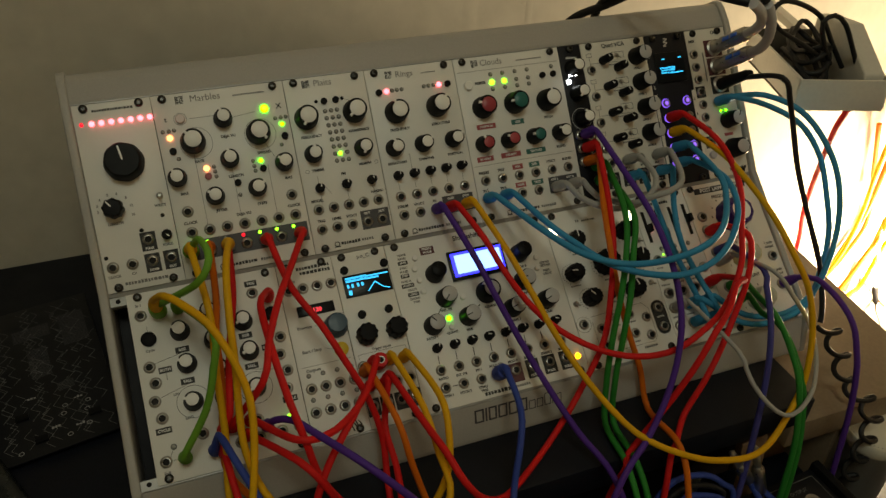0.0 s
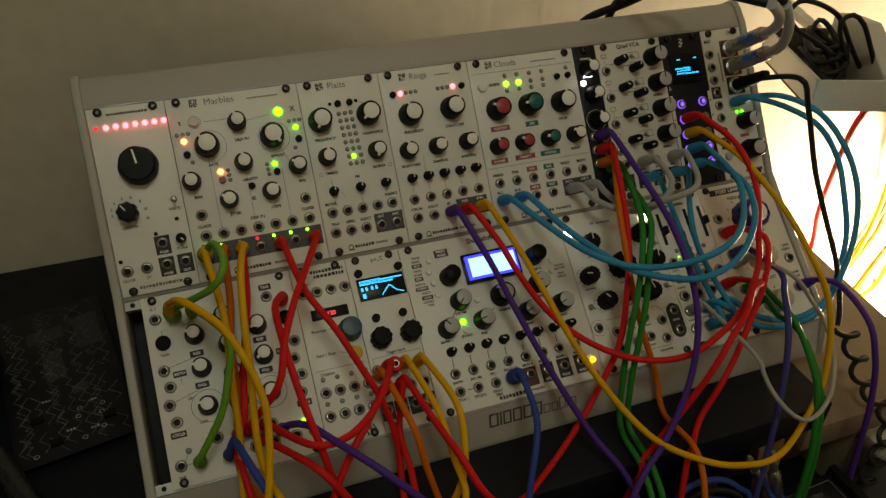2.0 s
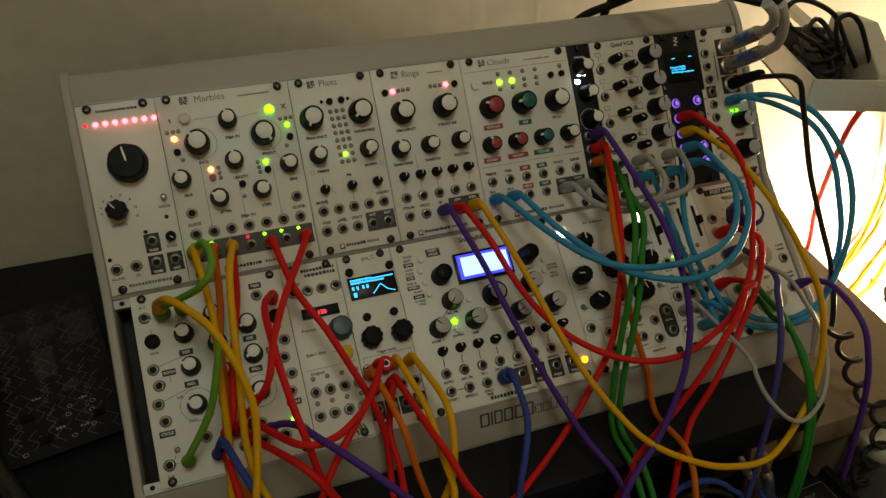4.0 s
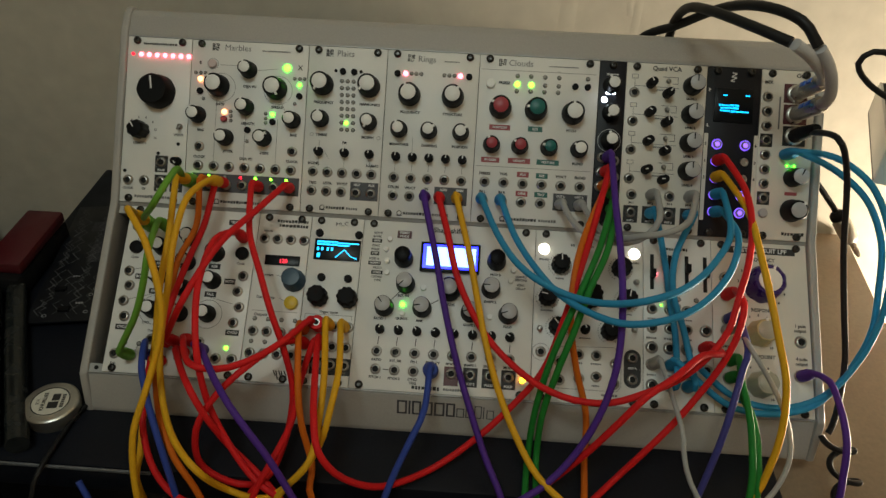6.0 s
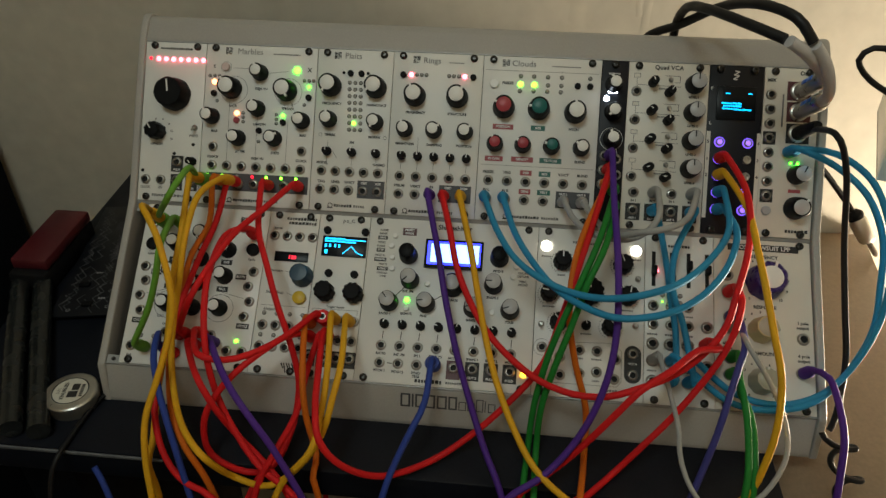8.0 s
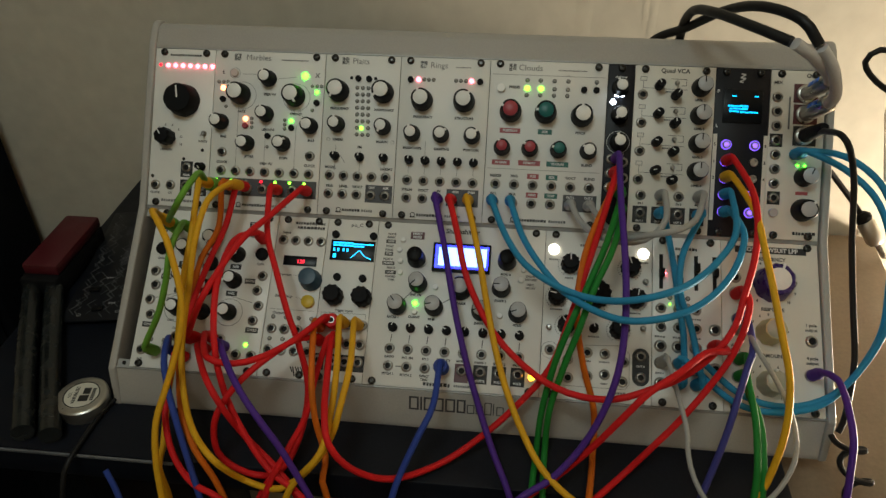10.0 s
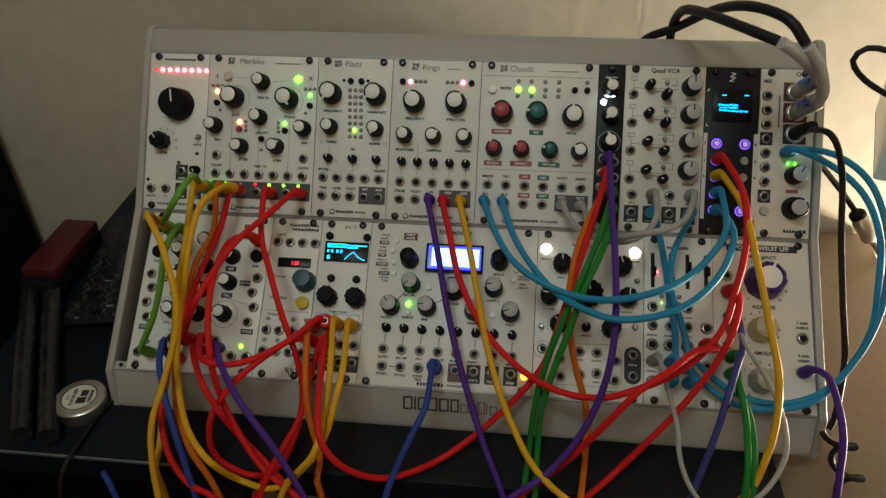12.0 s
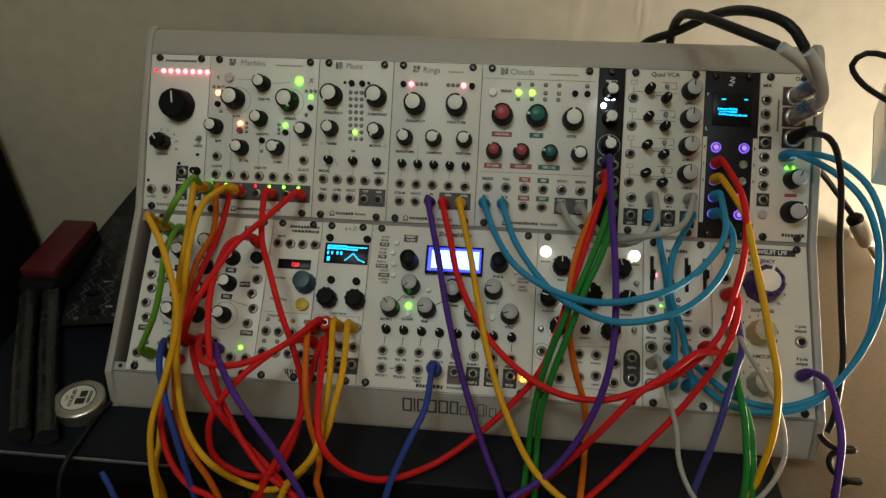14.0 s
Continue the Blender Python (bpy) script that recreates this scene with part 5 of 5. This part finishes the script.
def circuit_board(label, m, w, d, seed):
    """A dark printed panel with zigzag traces, rings and pale patches."""
    top = thing("circuit_board", label, "circuit board", m)
    part("board", box((0, 0, 0), (w, d, 0.0018), 0.0004), BOARD, top)
    rng = random.Random(seed)
    W, D = w / MM, d / MM
    bm = bmesh.new()
    for k in range(15):
        x, y = 4 + (W - 10) * k / 14, rng.uniform(3, 12)
        dx = rng.choice((-1, 1))
        while y < D - 8:
            step = rng.uniform(4.5, 8.5)
            x2, y2 = x + dx * step * rng.uniform(0.75, 1.0), y + step
            if rng.random() < 0.16:
                y = y2 + rng.uniform(2, 10)
                continue
            if 2 < x2 < W - 2:
                stroke(bm, x, y, x2, y2, 0.4, 2.0)
                if rng.random() < 0.25:
                    patch(bm, x2 - 0.6, y2 - 0.6, x2 + 0.6, y2 + 0.6, 2.05)
                x = x2
            y, dx = y2, -dx
    tagged(part("trace", mesh_of("trace", bm, TRACE, smooth=False), None, top, "grey printed zigzag line"), kind="stuff")
    for x, y, pw, ph in ((30, 82, 15, 38), (22, 132, 28, 16), (58, 112, 20, 42), (46, 60, 12, 10)):
        bm = bmesh.new()
        for i in range(int(ph / 1.6)):
            stroke(bm, x, y + 1.6 * i, x + pw, y + 1.6 * i + 1.0, 0.75, 1.95)
        tagged(part("worn_patch", mesh_of("worn_patch", bm, BOARD_PALE, smooth=False), None, top, "pale hatched area"), kind="stuff")
    for x, y in ((14, 8), (30, 17), (47, 11), (46, 34), (62, 31), (64, 40), (48, 42), (61, 16)):
        part("ring", mesh_of("ring", ring_print(x, y), TRACE_BRIGHT, smooth=False), None, top)
    for x, y in ((36, 22), (52, 17), (55, 46), (24, 60)):
        bm = bmesh.new()
        for j in range(3):
            patch(bm, x + 2.2 * j, y, x + 2.2 * j + 1.6, y + rng.uniform(1.2, 2.4), 2.1)
        part("mark", mesh_of("mark", bm, TRACE_BRIGHT, smooth=False), None, top)
    for x, y in ((24, 12), (62, 22), (14, 40)):
        part("chip", box((x * MM, y * MM, 0.0018), ((x + 9) * MM, (y + 6) * MM, 0.0042), 0.0003), RUBBER, top)
    return top


circuit_board("black printed circuit board with grey zigzag traces on the desk", pose(-0.094, 0.072, 0.0046, 0, 0, 10), 0.084, 0.176, 2)
spacer = thing("spacer", "black foam pad under the circuit board", "foam pad", pose(-0.090, 0.080, 0.0, 0, 0, 10))
part("pad", box((0, 0, 0), (0.074, 0.16, 0.0044), 0.001), RUBBER, spacer)

clamp = thing("bar_clamp", "black bar clamp with a dark red jaw pad", "clamp", pose(-0.139, 0.0, 0.0))
for x in (0.0, 0.0215):
    q = [Vector((0.084 + x, -0.052, 0.009)), Vector((0.040 + x, 0.030, 0.0095)), Vector((-0.002 + x, 0.112, 0.010))]
    part("rod", tube(spline(q, 0.01), 0.0082, 16), ROD, clamp)
bm = box((0, 0, 0), (0.034, 0.083, 0.011), 0.002)
bm.transform(Matrix.Translation((-0.008, 0.116, 0.022)))
part("jaw_pad", bm, RED_PLASTIC, clamp, "dark red plastic pad")
part("jaw", box((-0.010, 0.108, 0.0), (0.026, 0.200, 0.0218), 0.003), RUBBER, clamp)

speaker = thing("speaker", "tall black loudspeaker cabinet standing beside the desk", "loudspeaker", pose(-0.285, 0.225, -0.75))
part("cabinet", box((-0.22, 0, 0), (0.0, 0.098, 1.15), 0.006), SPEAKER, speaker)
part("front_grille", box((-0.21, -0.004, 0.3), (-0.012, -0.0005, 1.13), 0.001), SPEAKER, speaker)

tin = thing("tin", "small round silver tin with a printed paper label on its lid", "tin", pose(-0.0265, -0.0150, 0.0, 0, 0, 100))
part("base", lathe([(18.5, 0.0), (19.0, 0.6), (19.0, 6.0)], 40), TIN, tin)
part("lid", lathe([(19.6, 6.0), (20.0, 6.6), (20.0, 12.4), (19.0, 13.4), (17.8, 13.6)], 40), TIN, tin)
part("paper_label", lathe([(14.0, 13.6), (14.0, 13.75)], 36), PAPER, tin)
bm = bmesh.new()
hoop(bm, 0, 0, 13.4, 0.9, 13.95, n=40)
glyphs(bm, "50X", 0, 8.6, 3.4, 13.95)
glyphs(bm, "KNURLIES", 0, 4.4, 4.0, 13.95, bold=0.12)
patch(bm, -7, -6.2, -0.6, 1.2, 13.95)
patch(bm, 0.4, -6.2, 7, -0.6, 13.95)
for i in range(6):
    patch(bm, -6.4 + 2.2 * i, -10.2, -4.8 + 2.2 * i, -7.6, 13.95)
part("print", mesh_of("print", bm, INK, smooth=False), None, tin)
plain_lead("thin black lead running over the desk's edge beside the tin", "black", [(2, 8, 4), (-8, -14, 3), (-11, -33, 2.4), (-12, -51, 2.4), (-13, -66, 1.5), (-17, -78, -14), (-22, -95, -70), (-26, -110, -137)], 1.9)
plain_lead("dark blue lead hanging below the desk", "royal", [(18, -73, 2), (26, -80, -14), (34, -92, -50), (44, -130, -138)], 2.2)

# ---- right of the case ----
tray = thing("cable_tray", "cream plastic tray on a wall bracket, heaped with black cable", "tray", pose(0.5616, 0.1096, 0.167, 0, 0, -19))
part("front", box((0, -0.0025, 0), (0.078, 0.0, 0.028), 0.0008), TRAY, tray)
# bottom and back are coloured darker than the front and sides
part("bottom", box((0, 0.0003, 0), (0.078, 0.118, 0.002)), TRAY_INSIDE, tray, "inside, coloured darker than the front")
part("back", box((0, 0.1183, 0), (0.078, 0.1205, 0.028), 0.0008), TRAY_INSIDE, tray, "inside, coloured darker than the front")
for x in (0, 75.8):
    part("side", prism([(0.3, 2.3), (118, 2.3), (118, 28), (0.3, 28)], x, x + 2.2), TRAY, tray)
part("bracket", box((0.066, 0.1208, 0.006), (0.077, 0.262, 0.014), 0.001), TRAY, tray)
brick = thing("power_adapter", "cream wedge-shaped power adapter lying in the cable tray", "power adapter", tray.matrix_basis @ pose(0, 0, 0.0021))
part("body", prism([(3, 0.1), (112, 0.1), (112, 44), (62, 52), (6, 28)], 57.0, 75.0, 2.0), TRAY, brick)
rng = random.Random(21)
for k in range(6):
    loop = []
    for i in range(24):
        a = math.tau * i / 11.5 + k
        p = Vector((0.029 + (0.021 - 0.001 * k) * math.cos(a) + rng.uniform(-0.002, 0.002), 0.058 + (0.046 - 0.003 * k) * math.sin(a + 0.4), 0.011 + 0.006 * k + 0.006 * math.sin(2 * a + k)))
        loop.append(tray.matrix_basis @ p / MM)
    plain_lead("bundled black cable heaped in the wall tray", "black", loop, 2.1)
plain_lead("black cable looping out of the wall tray", "black", [(609, 128, 195), (571, 129, 217), (544, 131, 232), (532, 131, 246), (539, 131, 255), (554, 131, 253), (574, 131, 245), (590, 131, 234), (608, 131, 212), (625, 128, 190)], 2.1)
plain_lead("black cable bent in an arch over the wall tray", "black", [(607, 126, 196), (591, 126, 219), (584, 126, 235), (595, 126, 240), (609, 125, 231), (621, 120, 210), (628, 114, 193)], 2.1)
for colour, pts in (("red", [(616, 99, 165), (658, 140, 106), (795, 255, -71), (868, 305, -190), (875, 310, -330)]),
                    ("yellow", [(965, 302, 23), (963, 302, -70), (968, 302, -136), (963, 302, -200), (944, 302, -254), (928, 302, -295), (900, 302, -420)]),
                    ("orange", [(987, 311, -22), (990, 311, -94), (989, 311, -150), (973, 311, -205), (958, 311, -249), (940, 311, -298), (915, 311, -420)]),
                    ("orange", [(985, 293, -39), (1001, 293, -119), (1017, 293, -177), (999, 293, -223), (977, 293, -278), (958, 293, -314), (925, 293, -430)]),
                    ("orange", [(1031, 302, -111), (1024, 302, -167), (1018, 302, -223), (1002, 302, -265), (986, 302, -291), (969, 302, -329), (935, 302, -440)]),
                    ("orange", [(955, 320, -8), (984, 320, -94), (1001, 320, -136), (1010, 320, -189), (991, 320, -239), (968, 320, -275), (951, 320, -313), (920, 320, -430)]),
                    ("yellow", [(1053, 293, -154), (1037, 293, -195), (1027, 293, -233), (1018, 293, -284), (999, 293, -302), (981, 293, -344), (940, 293, -450)]),
                    ("grey", [(1089, 295, -241), (1073, 295, -284), (1068, 295, -319), (1058, 295, -353), (1062, 295, -440)])):
    plain_lead("%s lead hanging in a bundle before the lit wall" % colour, colour, pts, 3.4 if colour != "grey" else 2.4)
hung = plain_lead("grey lead with a small dark plug before the lit wall", "grey", [(998, 284, -168), (1020, 284, -234), (1041, 284, -289), (1066, 284, -338), (1092, 284, -376), (1129, 284, -445)], 2.0)
m = Matrix.Translation(-hung.location) @ look((1.041, 0.284, -0.289), (1.066, 0.284, -0.338))
part("plug", lathe([(2.4, 4), (4.6, 0), (4.6, -34), (2.4, -40)], 16, m=m), RUBBER, hung, "small dark plug")
plain_lead("black lead behind the case, running to a large plug", "black", [(560, 316, 100), (590, 322, 78), (615, 322, 56), (640, 315, 30), (656, 310, 12)], 3.0)
adapter = thing("jack_adapter", "large black and silver plug at the table's back corner", "plug", look((0.6555, 0.3105, 0.0125), (0.676, 0.296, -0.015)))
part("collar", lathe([(5.0, 1.0), (8.0, -2.0), (8.6, -6.0), (7.4, -9.0)], 22, 0.05, 9), RUBBER, adapter, "black rubber collar")
part("shell", lathe([(7.4, -9.0), (9.0, -11.0), (9.0, -32.0), (7.0, -36.0)], 22), TIN, adapter)
part("tip", lathe([(3.1, -36.0), (3.1, -50.0), (2.0, -54.0)], 16), STEEL, adapter)

# ---- on the lower shelf ----
deck = thing("effect_box", "dark metal effect box with sockets and pale printed lines", "effect box", pose(0.3905, -0.187, -0.140, 0, 0, 3))
part("body", box((0, 0, 0), (0.122, 0.105, 0.074), 0.003), BOARD, deck)
for x in (-0.0085, 0.1225):
    part("cheek", box((x, -0.002, 0), (x + 0.008, 0.107, 0.079), 0.002), RUBBER, deck)
bm = bmesh.new()
for x0, y0, x1, y1 in ((6, 98, 116, 98), (6, 98, 6, 40), (116, 98, 116, 40), (60, 98, 60, 60)):
    stroke(bm, x0, y0, x1, y1, 0.6, 74.3)
glyphs(bm, "OUTPUT", 94, 89.5, 4.4, 74.3)
part("print", mesh_of("print", bm, INK_GREY, smooth=False), None, deck)
for x in (30, 64, 98):
    part("socket", lathe([(6.5, 74.0), (6.5, 76.0), (3.4, 76.0), (3.2, 74.4)], 20, m=pose(x * MM, 0.078, 0)), STEEL, deck)


def jack_lead(colour, tip, heel, tail):
    """A lead whose metal plug points up out of the tangle; it hangs from the heel of the plug."""
    a, b = Vector(heel), Vector(tip)
    top = plain_lead("dark lead with a metal jack plug below the desk", colour, [a] + [Vector(p) for p in tail], 2.6)
    m = (b - a).to_track_quat("Z", "Y").to_matrix().to_4x4()
    part("shell", lathe([(3.4, -2.0), (5.0, 0.0), (5.0, 24.0), (3.6, 27.0)], 20, m=m), STEEL, top, "metal plug shell")
    part("tip", lathe([(2.9, 26.5), (2.9, 42.0), (1.9, 44.0), (2.6, 47.0), (0.5, 50.0)], 16, m=m), STEEL, top)


jack_lead("royal", (406, -77, -2), (434, -79, -46), [(440, -82, -56), (436, -100, -60), (400, -120, -58), (372, -150, -90), (350, -170, -137)])
jack_lead("black", (379, -80, -26), (371, -84, -64), [(368, -86, -76), (366, -100, -110), (350, -130, -137)])
jack_lead("royal", (436, -76, -20), (446, -84, -58), [(450, -90, -60), (452, -130, -58), (430, -160, -56), (382, -180, -100), (360, -190, -137)])
for k in range(3):
    plain_lead("dark blue lead looped in front of the desk", "royal" if k != 1 else "black",
               [(332 + 6 * k, -120, -137), (338, -86 - 5 * k, -60), (352 + 4 * k, -80 - 4 * k, -18 - 6 * k), (380, -80 - 4 * k, -16 - 7 * k), (404, -82 - 4 * k, -34 - 7 * k), (414 - 20 * k, -90 - 4 * k, -58), (360 + 6 * k, -140, -137)], 2.4)
drum = thing("round_tin", "round tin with a dented pale lid on the lower shelf", "tin", pose(0.585, -0.066, -0.140))
part("body", lathe([(24.0, 0), (25, 1), (25, 70)], 44), TIN, drum)
lid = part("lid", lathe([(25.6, 70), (26.2, 71), (26.2, 81), (25.2, 82.4), (22.0, 82.6), (20.5, 81.2), (14, 81.6), (0, 82.4)], 48), PAPER, drum, "pale dented lid")
bm = bmesh.new()
for i in range(46):
    a = math.tau * i / 46
    x, y = 23.5 * math.cos(a), 23.5 * math.sin(a)
    patch(bm, x - 0.35, y - 0.35, x + 0.35, y + 0.35, 82.75)
tagged(part("print", mesh_of("print", bm, INK_GREY, smooth=False), None, drum), kind="stuff")
card = thing("cardboard_piece", "small brown piece of cardboard leaning on the effect box", "cardboard", pose(0.440, -0.0745, -0.140, 82, 0, 4))
part("sheet", box((0, 0, 0), (0.026, 0.112, 0.0015)), BROWN_PAPER, card)
